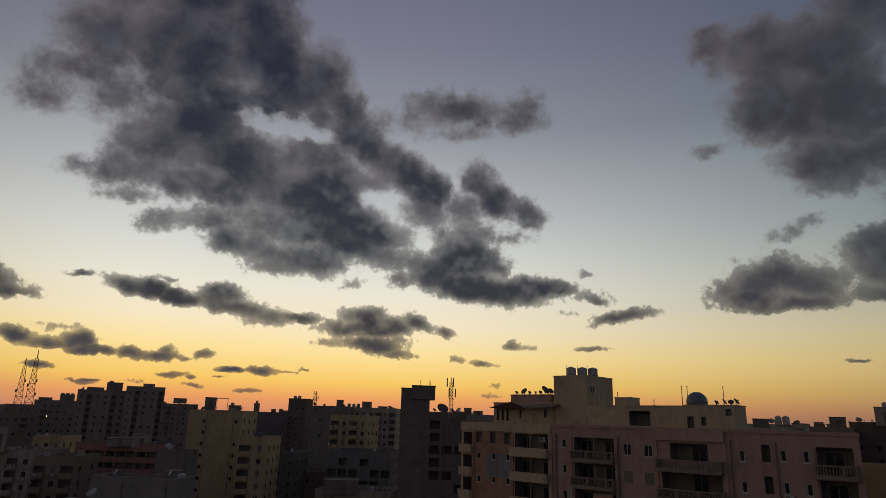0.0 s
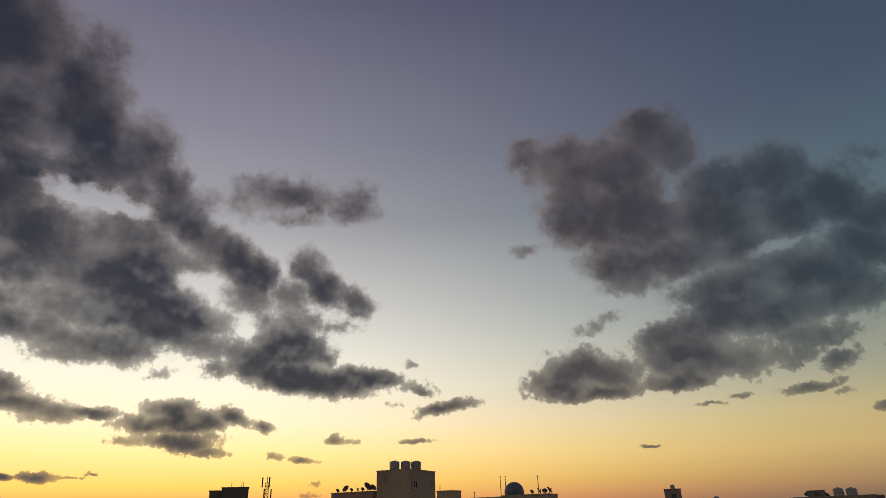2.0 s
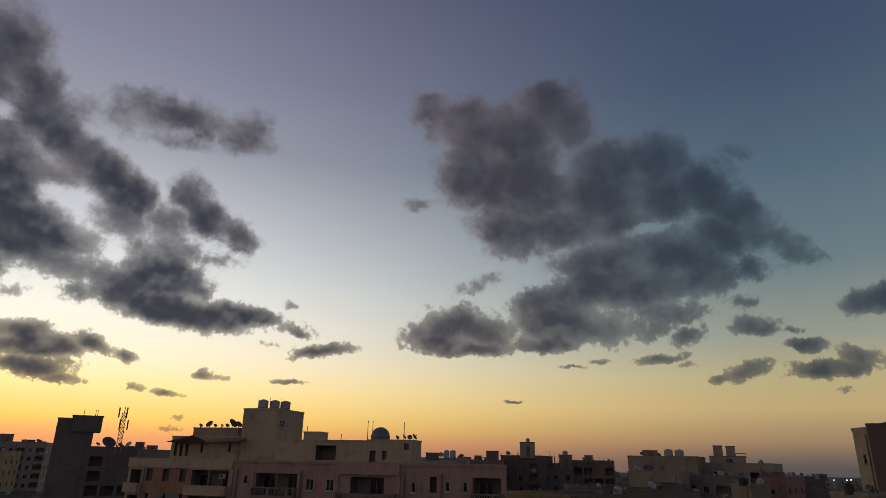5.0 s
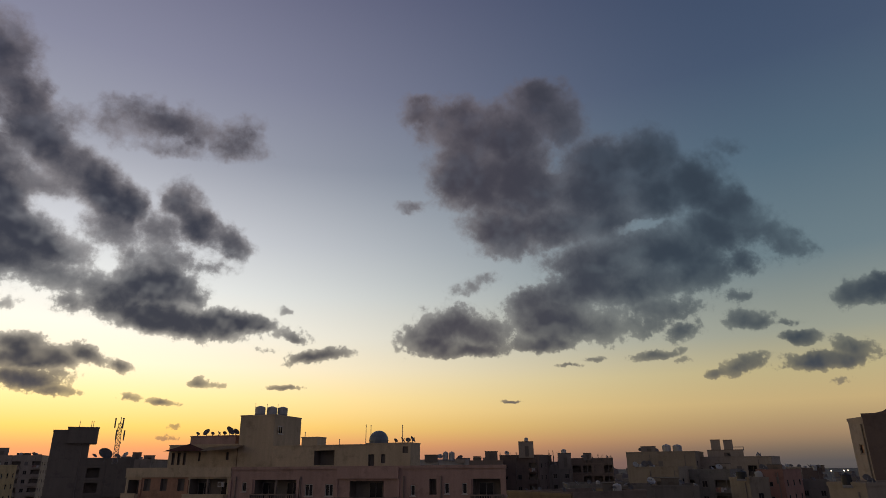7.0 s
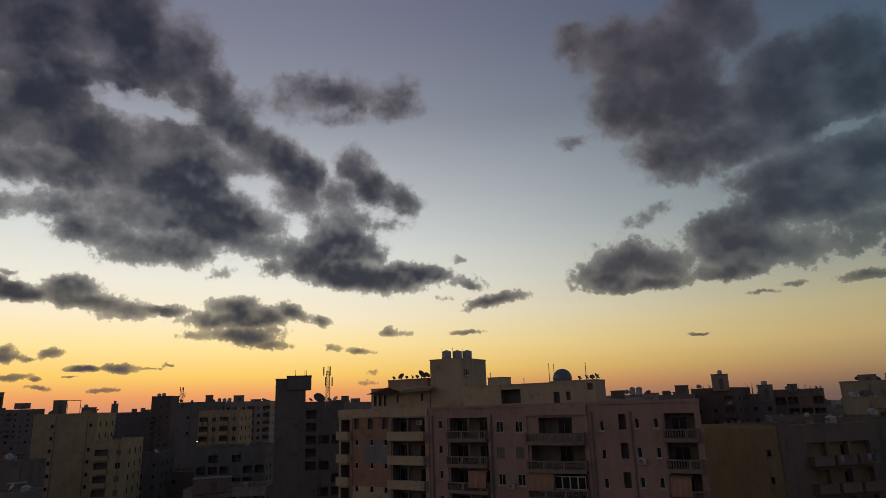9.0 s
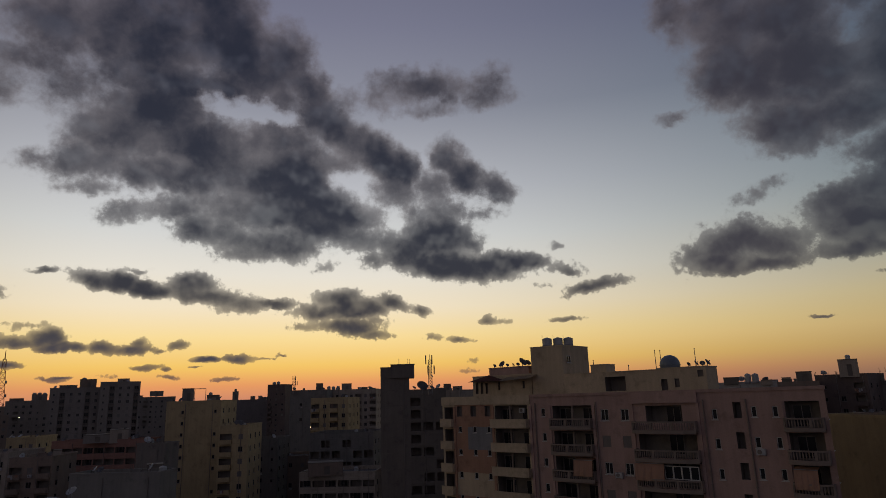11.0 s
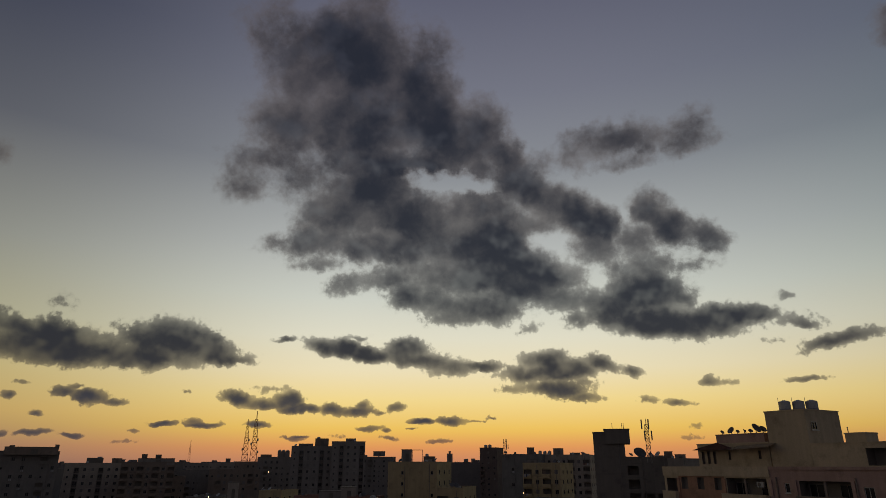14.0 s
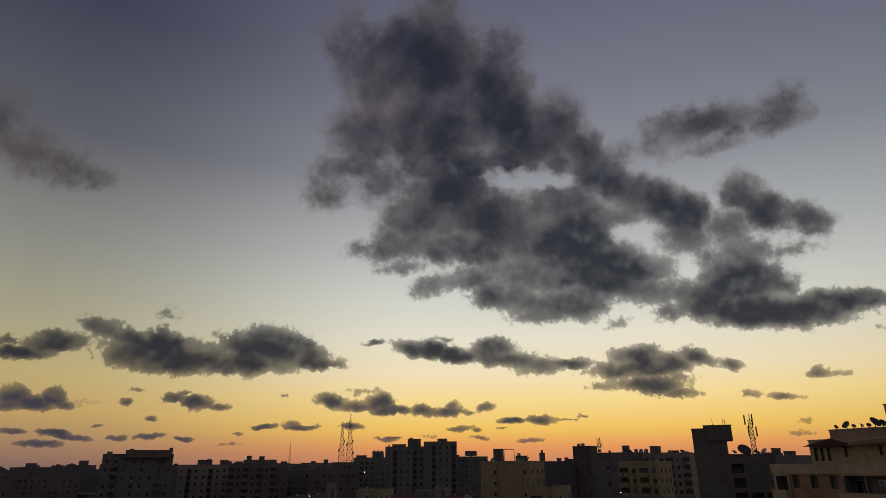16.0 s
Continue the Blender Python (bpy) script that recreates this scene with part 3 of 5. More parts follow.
def window_mesh(w, h, frame="oldframe", leaves=2):
    """Frame with mullions and panes set back in it; origin at the sill's middle, y into the wall."""
    bm = bmesh.new()
    t = 0.07
    p = (w - t) / leaves
    pierced(bm, -w / 2, w / 2, 0, h, [(-w / 2 + t + k * p, -w / 2 + (k + 1) * p, t, h - t, 0.06) for k in range(leaves)], 0, 1, lambda u, y, z: (u, y + 0.06, z))
    bmesh.ops.remove_doubles(bm, verts=bm.verts[:], dist=0.0005)
    box(bm, -w / 2 - 0.09, w / 2 + 0.09, -0.09, 0.05, -0.09, -0.01)
    me = bpy.data.meshes.new("window")
    bm.to_mesh(me)
    bm.free()
    me.materials.append(M[frame])
    me.materials.append(M["pane"])
    return me


def shutter_mesh(w, h):
    """Two closed leaves with slots between the slats."""
    bm = bmesh.new()
    n = int((h - 0.1) / 0.12)
    slots = [(a, b, 0.06 + k * 0.12, 0.11 + k * 0.12, 0.03) for k in range(n) for a, b in ((-w / 2 + 0.06, -0.03), (0.03, w / 2 - 0.06))]
    pierced(bm, -w / 2, w / 2, 0, h, slots, 0, 0, lambda u, y, z: (u, y + 0.05, z))
    bmesh.ops.remove_doubles(bm, verts=bm.verts[:], dist=0.0005)
    me = bpy.data.meshes.new("shutter")
    bm.to_mesh(me)
    bm.free()
    me.materials.append(M["shutter"])
    return me


def balcony_mesh(w, deep, h, mat, lip=True):
    """Slab with a solid parapet round three sides; origin at the slab's middle on the wall line."""
    bm = bmesh.new()
    box(bm, -w / 2, w / 2, -deep, 0.0, -0.14, 0.0)
    box(bm, -w / 2, w / 2, -deep, -deep + 0.12, 0.0, h)
    box(bm, -w / 2, -w / 2 + 0.12, -deep + 0.12, 0, 0.0, h)
    box(bm, w / 2 - 0.12, w / 2, -deep + 0.12, 0, 0.0, h)
    if lip:
        box(bm, -w / 2 - 0.04, w / 2 + 0.04, -deep - 0.04, -deep + 0.15, h, h + 0.06)
    me = bpy.data.meshes.new("balcony")
    bm.to_mesh(me)
    bm.free()
    me.materials.append(M[mat])
    return me


WIN = {"a": window_mesh(1.1, 1.25), "b": window_mesh(0.7, 0.9, leaves=1), "c": window_mesh(1.5, 1.25, "frame", 3), "s": shutter_mesh(1.1, 1.25), "d": window_mesh(1.6, 1.45, "oldframe", 2)}
BALC = {}
SPOTS = {"grey_a": "grey", "grey_b": "dark grey", "brown_a": "brown", "brown_b": "umber", "tan_a": "tan", "tan_b": "sand-coloured", "ochre": "ochre yellow", "old_ochre": "faded ochre",
         "white_a": "whitewashed", "bluegrey": "grey cement", "terracotta": "terracotta red", "concrete": "raw concrete"}
SAYS = {"flat": "with rows of small windows", "strip": "with vertical strips of windows", "balc": "with solid balconies", "blank": "with an almost bare party wall",
        "side": "with windows near one edge", "open": "with gaping unfinished openings", "few": "with few windows", "band": "with long balcony bands", "edge": "with windows near one corner", "bays": "with loggias stacked in two bays"}
rnd = random.Random(7)


hang = random.Random(41)
COOLER = []


def cooler(m):
    """An air conditioner on wall brackets, with a round grille."""
    if not COOLER:
        bm = boxes((-0.42, 0.42, -0.42, -0.1, 0.0, 0.56), (-0.36, -0.31, -0.4, 0.0, -0.05, 0.0), (0.31, 0.36, -0.4, 0.0, -0.05, 0.0))
        case = bpy.data.meshes.new("case")
        bm.to_mesh(case)
        bm.free()
        case.materials.append(M["tank_white"])
        bm = bmesh.new()
        for r in (0.2, 0.12):
            tube(bm, 0, 0, 0.0 if r > 0.15 else 0.03, 0.03 if r > 0.15 else 0.045, r, r, 12)
        grille = bpy.data.meshes.new("fan_grille")
        bm.to_mesh(grille)
        bm.free()
        grille.materials.append(M["oldframe"])
        COOLER.extend((case, grille))
    t = tagged(new("air_conditioner"), "boxy pale air conditioner on wall brackets under a window", "air conditioner", "air conditioners")
    t.matrix_basis = m
    share("case", COOLER[0], t, Matrix.Identity(4))
    share("fan_grille", COOLER[1], t, Matrix.Translation((-0.1, -0.42, 0.28)) @ Matrix.Rotation(radians(90), 4, "X"))


def washing(m, w):
    """Clothes on a line in front of a balcony."""
    t = tagged(new("clothes_line"), "line of washing hung out in front of a balcony", "washing", "clothes lines")
    t.matrix_basis = m
    part("line", boxes((-w / 2, w / 2, -0.01, 0.01, -0.01, 0.01)), "steel", t)
    u = -w / 2 + 0.1
    while u < w / 2 - 0.5:
        c, drop = hang.uniform(0.3, 0.65), hang.uniform(0.45, 1.0)
        if hang.random() < 0.75:
            bm = bmesh.new()
            for i in range(5):
                a, b = u + c * i / 5, u + c * (i + 1) / 5
                ya, yb = 0.04 * math.sin(i * 1.7 + u), 0.04 * math.sin((i + 1) * 1.7 + u)
                quad(bm, [(a, ya, -drop), (b, yb, -drop), (b, 0, 0.0), (a, 0, 0.0)], 0)
            bmesh.ops.remove_doubles(bm, verts=bm.verts[:], dist=0.001)
            bmesh.ops.solidify(bm, geom=bm.faces[:], thickness=0.015)
            part("cloth", bm, hang.choice(("linen_a", "linen_a", "linen_b", "linen_c", "cloth")), t)
        u += c + 0.06


def block(name, x0, y0, x1, y1, top, depth, mat, style, storey=3.0):
    """A house whose front runs from (x0, y0) to (x1, y1), as one looks at it left to right."""
    L = math.hypot(x1 - x0, y1 - y0)
    thing = new(name)
    thing.matrix_basis = Matrix.Translation((x0, y0, 0)) @ Matrix.Rotation(math.atan2(y1 - y0, x1 - x0), 4, "Z")
    tagged(thing, f"{SPOTS.get(mat, 'plain')} plastered {'tower' if 'tower' in name else 'apartment'} block {SAYS[style]}", "building", "blocks of the quarter")
    holes, wins, balcs, right, lefts = [], [], [], [], []
    floors = max(1, int((top - 1.6) / storey))
    n = max(1, int(L / 2.9))
    step = L / n
    for k in range(floors):
        z = top - 1.5 - (k + 1) * storey + 1.0
        if z < 0.4:
            break
        for i in range(n):
            u = (i + 0.5) * step
            if style == "blank" and rnd.random() > 0.12 or style == "few" and i % 3 != 1 or style == "side" and i < 0.6 * n - 0.5:
                continue
            if style in ("flat", "side", "few") and rnd.random() < 0.16 or style == "open" and rnd.random() < 0.45:
                continue
            if style == "edge" and i != n - 1:
                continue
            if style == "bays":  # bare first third, then loggias with parapets
                if i == 0:
                    continue
                w = step - 0.5
                holes.append((u - w / 2, u + w / 2, z - 0.95, z + 1.4, 1.4))
                balcs.append((u, z - 0.95, w + 0.1))
                wins.append((u + 0.3, z - 0.2, "d"))
                continue
            if style == "band":
                w = step - 0.35
                holes.append((u - w / 2, u + w / 2, z - 0.05, z + 1.45, 1.3))
                if rnd.random() < 0.5:
                    wins.append((u, z - 0.05, "d"))
                continue
            if style == "open":
                holes.append((u - step * 0.4, u + step * 0.4, z - 0.6, z + 1.4, 2.2))
            elif style == "balc" and i % 2 == 0 and L > 4:
                w = min(step * 0.86, 3.0)
                holes.append((u - w / 2, u + w / 2, z - 0.95, z + 1.4, 1.3))
                balcs.append((u, z - 0.95, w + 0.1))
            elif style == "strip" and i % 3 == 1:
                w = min(step * 0.7, 2.0)  # one tall recess through all storeys
                if k == 0:
                    holes.append((u - w / 2, u + w / 2, max(0.5, top - 1.5 - floors * storey + 0.5), z + 1.4, 1.3))
                wins.append((u, z - 0.05, "d"))
            else:
                if style == "flat" and (i * 7 + int(L * 3)) % 5 == 2 and rnd.random() < 0.7:  # a loggia among the windows
                    w = min(step * 0.8, 2.4)
                    holes.append((u - w / 2, u + w / 2, z - 0.95, z + 1.35, 1.2))
                    balcs.append((u, z - 0.95, w + 0.1))
                    continue
                kind = "b" if style in ("few", "side") or (i + len(name)) % 4 == 3 else "a"
                w, h = (1.1, 1.25) if kind == "a" else (0.7, 0.9)
                holes.append((u - w / 2, u + w / 2, z, z + h, 0.28))
                wins.append((u, z, "s" if kind == "a" and rnd.random() < 0.25 else kind))
        if style not in ("blank",) and math.hypot(x0, y0) < 290:
            for j in range(max(1, int(depth / 5))):
                v = (j + 0.5) * depth / max(1, int(depth / 5))
                right.append((v - 0.55, v + 0.55, z, z + 1.25, 0.28))
                lefts.append((v - 0.55, v + 0.55, z, z + 1.25, 0.28))
    bm = bmesh.new()
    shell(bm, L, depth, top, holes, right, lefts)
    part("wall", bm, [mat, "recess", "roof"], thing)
    bm = bmesh.new()
    rim(bm, L, depth, top)
    part("parapet", bm, mat, thing)
    if style in ("open", "balc", "strip", "side", "band"):
        bm = boxes((-0.04, L + 0.04, -0.035, 0.0, -0.16, 0.02))
        strip_mesh = bpy.data.meshes.new("floor_band")
        bm.to_mesh(strip_mesh)
        bm.free()
        strip_mesh.materials.append(M[mat])
        for k in range(floors + 1):
            if top - 1.5 - k * storey > 0.5:
                share("floor_band", strip_mesh, thing, Matrix.Translation((0, 0, top - 1.5 - k * storey)))
    for u, z, kind in wins:
        share("shutter" if kind == "s" else "window", WIN[kind], thing, Matrix.Translation((u, 1.1 if kind == "d" else 0, z)))
    for v in right:
        share("window", WIN["a"], thing, Matrix.Translation((L, (v[0] + v[1]) / 2, v[2])) @ Matrix.Rotation(math.pi / 2, 4, "Z"))
    for v in lefts:
        share("window", WIN["a"], thing, Matrix.Translation((0, depth - (v[0] + v[1]) / 2, v[2])) @ Matrix.Rotation(-math.pi / 2, 4, "Z"))
    # drainpipes down the front
    for k in range(1 + int(L / 9)):
        u = L * (k + 0.5) / (1 + int(L / 9)) + step * 0.5 * (1 if n > 1 else 0.6)
        if u < L - 0.2 and math.hypot(x0, y0) < 300 and style not in ("edge", "bays"):
            bm = bmesh.new()
            tube(bm, u, -0.09, 0.3, top - 0.7, 0.07, 0.07, 6)
            for j in range(int(top / 3)):
                box(bm, u - 0.1, u + 0.1, -0.1, 0.0, 1.0 + 3 * j, 1.07 + 3 * j)
            part("drainpipe", bm, "oldframe", thing)
    # coolers and washing that the dwellers hung out
    if math.hypot(x0, y0) < 290:
        for u, z, kind in wins:
            if kind in ("a", "s") and z > 12 and hang.random() < 0.22:
                cooler(thing.matrix_basis @ Matrix.Translation((u + 0.2, 0, z - 0.75)))
        for u, z, w in balcs:
            if z > 12 and hang.random() < 0.2:
                washing(thing.matrix_basis @ Matrix.Translation((u, -1.04, z + 0.95)), w * 0.8)
    for u, z, w in balcs:
        key = (round(w, 1), mat)
        if key not in BALC:
            BALC[key] = balcony_mesh(round(w, 1), 1.0, 0.9, mat)
        share("balcony", BALC[key], thing, Matrix.Translation((u, 0, z)))
    return thing


def facing(x, y):
    """Turn about z so that local -y looks to the camera's roof."""
    return math.atan2(-x, y)


def upright(x, y, z):
    return Matrix.Translation((x, y, z)) @ Matrix.Rotation(facing(x, y), 4, "Z")


def roof_hut(x, y, z, w, h):
    """Stair head on a flat roof, with a door and a capping slab."""
    t = tagged(new("stair_hut"), "plastered stair hut with a flat slab on a roof", "roof hut", "roof huts")
    t.matrix_basis = upright(x, y, z)
    bm = bmesh.new()
    d = max(2.0, min(w, 5.0))
    e = 0.1 * min(w, 3)
    pierced(bm, -w / 2, w / 2, 0, h, [(-e, e + 0.1 * w, 0.3, max(0.5, h * 0.7), 0.3)] if h > 1.6 and w > 2.2 else [], 0, 1)
    quad(bm, [(w / 2, 0, 0), (w / 2, d, 0), (w / 2, d, h), (w / 2, 0, h)], 0)
    quad(bm, [(-w / 2, d, 0), (-w / 2, 0, 0), (-w / 2, 0, h), (-w / 2, d, h)], 0)
    quad(bm, [(w / 2, d, 0), (-w / 2, d, 0), (-w / 2, d, h), (w / 2, d, h)], 0)
    part("wall", bm, [rnd.choice(("grey_a", "brown_a", "tan_b", "concrete")), "recess"], t)
    part("slab", boxes((-w / 2 - 0.08, w / 2 + 0.08, -0.1, d + 0.1, h - 0.14, h)), "concrete", t)


def tank(x, y, z, w, h, mat, label):
    t = tagged(new("water_tank"), label, "water tank", "roof tanks")
    t.matrix_basis = upright(x, y, z)
    bm = bmesh.new()
    r = w / 2
    b = h * 0.18
    tube(bm, 0, 0, b, b + (h - b) * 0.82, r, r, 16)
    tube(bm, 0, 0, b + (h - b) * 0.82, h * 0.95, r, r * 0.55, 16)
    for k in (0.3, 0.5, 0.7):
        tube(bm, 0, 0, b + (h - b) * k, b + (h - b) * k + 0.06, r * 1.03, r * 1.03, 16)
    part("body", bm, mat, t)
    bm = bmesh.new()
    tube(bm, 0, 0, h * 0.95, h, r * 0.3, r * 0.28, 12)
    part("lid", bm, mat, t)
    part("stand", boxes((-r, r, -r * 0.9, -r * 0.7, 0, b), (-r, r, r * 0.7, r * 0.9, 0, b)), "steel", t)


def roof_tank(x, y, z, w, h):
    tank(x, y, z, w, h, "tank_white", "pale plastic water tank on a steel stand")


def roof_blacktank(x, y, z, w, h):
    tank(x, y, z, w, h, "tank_black", "black plastic water tank on a steel stand")


def roof_pergola(x, y, z, w, h):
    t = tagged(new("roof_pergola"), "thin steel pergola frame on a flat roof", "pergola")
    t.matrix_basis = upright(x, y, z)
    for sx in (-w / 2, w / 2 - 0.12):
        for sy in (0, 2.4):
            part("post", boxes((sx, sx + 0.12, sy, sy + 0.12, 0, h - 0.12)), "steel", t)
    bm = boxes((-w / 2, w / 2, 0, 0.12, h - 0.12, h), (-w / 2, w / 2, 2.4, 2.52, h - 0.12, h))
    for k in range(5):
        u = -w / 2 + (w - 0.08) * k / 4
        box(bm, u, u + 0.08, 0.12, 2.4, h - 0.1, h - 0.02)
    part("roof_frame", bm, "steel", t)


def roof_rebar(x, y, z, w, h):
    t = tagged(new("column_stubs"), "unfinished concrete column stubs with rusty bars", "columns", "column stubs")
    t.matrix_basis = upright(x, y, z)
    n = max(3, int(w / 1.6))
    for i in range(n):
        u = -w / 2 + w * i / (n - 1)
        k = h * rnd.uniform(0.45, 0.8)
        bm = boxes((u - 0.14, u + 0.14, 0, 0.3, 0, k))
        for a in (-0.1, 0.1):
            strut(bm, (u + a, 0.05, k), (u + a * 1.4, 0.05, h * rnd.uniform(0.85, 1.15)), 0.03)
            strut(bm, (u + a, 0.25, k), (u + a * 1.6, 0.25, h * rnd.uniform(0.8, 1.1)), 0.03)
        part("column_stub", bm, "concrete", t)


def dish(x, y, z, r, turn=0.0, tilt=35.0, mat="dish", pole=0.8):
    """A satellite dish: a shallow bowl with a feed arm, on a pole."""
    t = tagged(new("satellite_dish"), f"{'white' if mat == 'dish_white' else 'dark grey'} satellite dish on a short roof pole", "satellite dish", "roof dishes")
    t.matrix_basis = Matrix.Translation((x, y, z))
    bm = bmesh.new()
    tube(bm, 0, 0, 0, pole, 0.05, 0.05, 8)
    part("pole", bm, "steel", t)
    bm = bmesh.new()
    rings = []
    for k in range(6):
        q = r * k / 5
        rings.append([bm.verts.new((q * math.cos(a), q * math.sin(a), 0.28 * q * q / r)) for a in (2 * math.pi * i / 20 for i in range(20))] if k else [bm.verts.new((0, 0, 0))])
    for k in range(1, 6):
        for i in range(20):
            j = (i + 1) % 20
            bm.faces.new((rings[k - 1][0], rings[k][i], rings[k][j]) if k == 1 else (rings[k - 1][i], rings[k][i], rings[k][j], rings[k - 1][j]))
    bmesh.ops.solidify(bm, geom=bm.faces[:], thickness=0.03)
    aim = Matrix.Translation((0, 0, pole + r * 0.6)) @ Matrix.Rotation(radians(turn), 4, "Z") @ Matrix.Rotation(radians(90 - tilt), 4, "X")
    part("bowl", bm, mat, t, m=aim)
    bm = bmesh.new()
    strut(bm, (0, -r * 0.9, 0.2 * r), (0, 0, r * 0.75), 0.025)
    strut(bm, (0, 0, r * 0.7), (0, 0, r * 0.9), 0.07)
    part("feed_arm", bm, "steel", t, m=aim)
    bm = bmesh.new()
    strut(bm, (0, 0, pole - 0.05), (0, 0, pole + r * 0.6), 0.045)
    part("bracket", bm, "steel", t)


def lattice_mast(x, y, z, h, w, wt, bars, label, drums=(), panels=0, col="steel"):
    """A tapering four-legged lattice mast with a thin tip."""
    t = tagged(new("lattice_mast"), label, "mast", "radio masts")
    t.matrix_basis = upright(x, y, z)
    r = max(0.06, w * 0.035)
    corner = lambda k, f: Vector((((-1, 1, 1, -1)[k]) * (w + (wt - w) * f) / 2, ((-1, -1, 1, 1)[k]) * (w + (wt - w) * f) / 2, h * f))
    for k in range(4):
        bm = bmesh.new()
        strut(bm, corner(k, 0), corner(k, 0.86), r)
        part("leg", bm, col, t)
        bm = bmesh.new()
        j = (k + 1) % 4
        for s in range(bars):
            f, g = 0.86 * s / bars, 0.86 * (s + 1) / bars
            strut(bm, corner(k, f), corner(j, g), r * 0.6)
            strut(bm, corner(j, f), corner(k, g), r * 0.6)
            strut(bm, corner(k, g), corner(j, g), r * 0.6)
        part("bracing", bm, col, t)
    bm = bmesh.new()
    tube(bm, 0, 0, h * 0.86, h, r * 1.6, r, 8)
    part("tip", bm, col, t)
    for f, s in drums:
        bm = bmesh.new()
        tube(bm, 0, 0, -0.5 * w * 0.2, 0.5 * w * 0.2, w * 0.17, w * 0.17, 14)
        part("drum_aerial", bm, "dish", t, m=Matrix.Translation((s * (w + (wt - w) * f) * 0.62, -0.2 * w, h * f)) @ Matrix.Rotation(radians(90), 4, "Y"))
    for k in range(panels):
        a = 2 * math.pi * k / panels
        bm = boxes((-0.14, 0.14, -0.08, 0.08, 0, h * 0.22))
        part("panel_aerial", bm, "oldframe", t, m=Matrix.Translation((math.cos(a) * wt * 1.4, math.sin(a) * wt * 1.4, h * (0.76 if k % 2 else 0.5))))


# ------------------------------------------------------------------ ground and distance
bm = bmesh.new()
bmesh.ops.create_circle(bm, cap_ends=True, radius=4600, segments=96)
tagged(finish("ground", bm, "asphalt"), "dark dusty ground of the town reaching to the horizon", "ground", kind="structure")

bm = bmesh.new()
far_rnd = random.Random(3)
for k in range(2600):
    az = radians(far_rnd.uniform(-80, 80))
    d = 420 * (6.5 ** far_rnd.random())
    deg = math.degrees(az)
    low = 1.0 if deg < 38 else max(0.35, 1.0 - (deg - 38) / 14)
    h = far_rnd.uniform(14, 41) * low
    if low == 1.0 and far_rnd.random() < 0.12:
        h = 42 + d * far_rnd.uniform(0.0, 0.0055)
    w, e = far_rnd.uniform(9, 22), far_rnd.uniform(9, 18)
    x, y = d * math.sin(az), d * math.cos(az)
    if h > 16 and far_rnd.random() < 0.6:
        a = far_rnd.uniform(-w / 3, w / 6)
        box(bm, x + a, x + a + 4, y - 2, y + 2, h - 0.5, h + far_rnd.uniform(1.2, 3))
    box(bm, x - w / 2, x + w / 2, y - e / 2, y + e / 2, 0, h)
tagged(finish("distant_town", bm, "far"), "countless dim apartment blocks of the distant town", "town", kind="stuff")

# ------------------------------------------------------------------ the big rose-coloured apartment building
main = new("apartment_building")
AX, AY, BX, BY = 3.16, 85.94, 35.97, 55.34
LEN, DEEP, TOP, ST = math.hypot(BX - AX, BY - AY), 15.0, 41.9, 2.78
main.matrix_basis = Matrix.Translation((AX, AY, 0)) @ Matrix.Rotation(math.atan2(BY - AY, BX - AX), 4, "Z")
tagged(main, "large rose and ochre plastered apartment building with many balconies", "building")
FLOORS = 14
W = {"small": window_mesh(0.55, 0.75, "frame", 1), "tall": window_mesh(0.52, 0.95, "frame", 1), "double": window_mesh(0.9, 1.2, "frame", 2), "shut": shutter_mesh(0.95, 1.2), "narrow": window_mesh(0.48, 1.0, "frame", 1)}


def zone(u, z):
    """Which plaster: ochre corner, orange and slate panels, rose for the rest."""
    if u < 2.1 or 8.4 < u < 13.9:
        return 3
    if u < 8.4:
        k = int((40.9 - z) / ST)
        if z > 39.2:
            return 4
        if 4.2 < u and k == 1:
            return 5
        return 4 if k in (0, 1, 2, 4) else 3
    return 0


def along(u, z):
    return Matrix.Translation((u, 0, z))


holes, wins = [], []
for k in range(FLOORS):
    d = -k * ST
    if 38.1 + d < 1:
        break
    holes.append((0.35, 1.95, 38.3 + d, 40.6 + d, 1.4))
    if k == 0:
        holes += [(u - 0.45, u + 0.45, 39.4, 40.7, 0.45) for u in (2.95, 5.2, 7.5)]
    else:
        for u in (2.95, 5.35, 7.55):
            holes.append((u - 0.275, u + 0.275, 40.2 + d, 40.95 + d, 0.25))
            wins.append(("small", u, 40.2 + d))
    holes.append((8.65, 13.45, 38.2 + d, 40.7 + d, 1.5))
    holes.append((15.4, 15.92, 39.35 + d, 40.3 + d, 0.25))
    wins.append(("tall", 15.66, 39.35 + d))
    holes.append((16.95, 21.95, 38.1 + d, 40.55 + d, 1.5))
    for u in (23.5, 25.85):
        shut = k % 2 == 1
        w = 0.475 if shut else 0.45
        holes.append((u - w, u + w, 38.9 + d, 40.1 + d, 0.25))
        wins.append(("shut" if shut else "double", u, 38.9 + d))
    holes.append((28.2, 32.0, 38.75, 40.4, 1.6) if k == 0 else (27.2, 33.2, 38.0 + d, 40.3 + d, 1.6))
    holes.append((34.95, 35.43, 39.0 + d, 40.0 + d, 0.25))
    wins.append(("narrow", 35.19, 39.0 + d))
    holes.append((36.95, 37.7, 39.1 + d, 40.6 + d, 0.9))
    for u in (38.8, 40.65):
        holes.append((u - 0.24, u + 0.24, 39.2 + d, 40.2 + d, 0.25))
        wins.append(("narrow", u, 39.2 + d))
    holes.append((41.5, 44.3, 38.1 + d, 40.6 + d, 1.4))
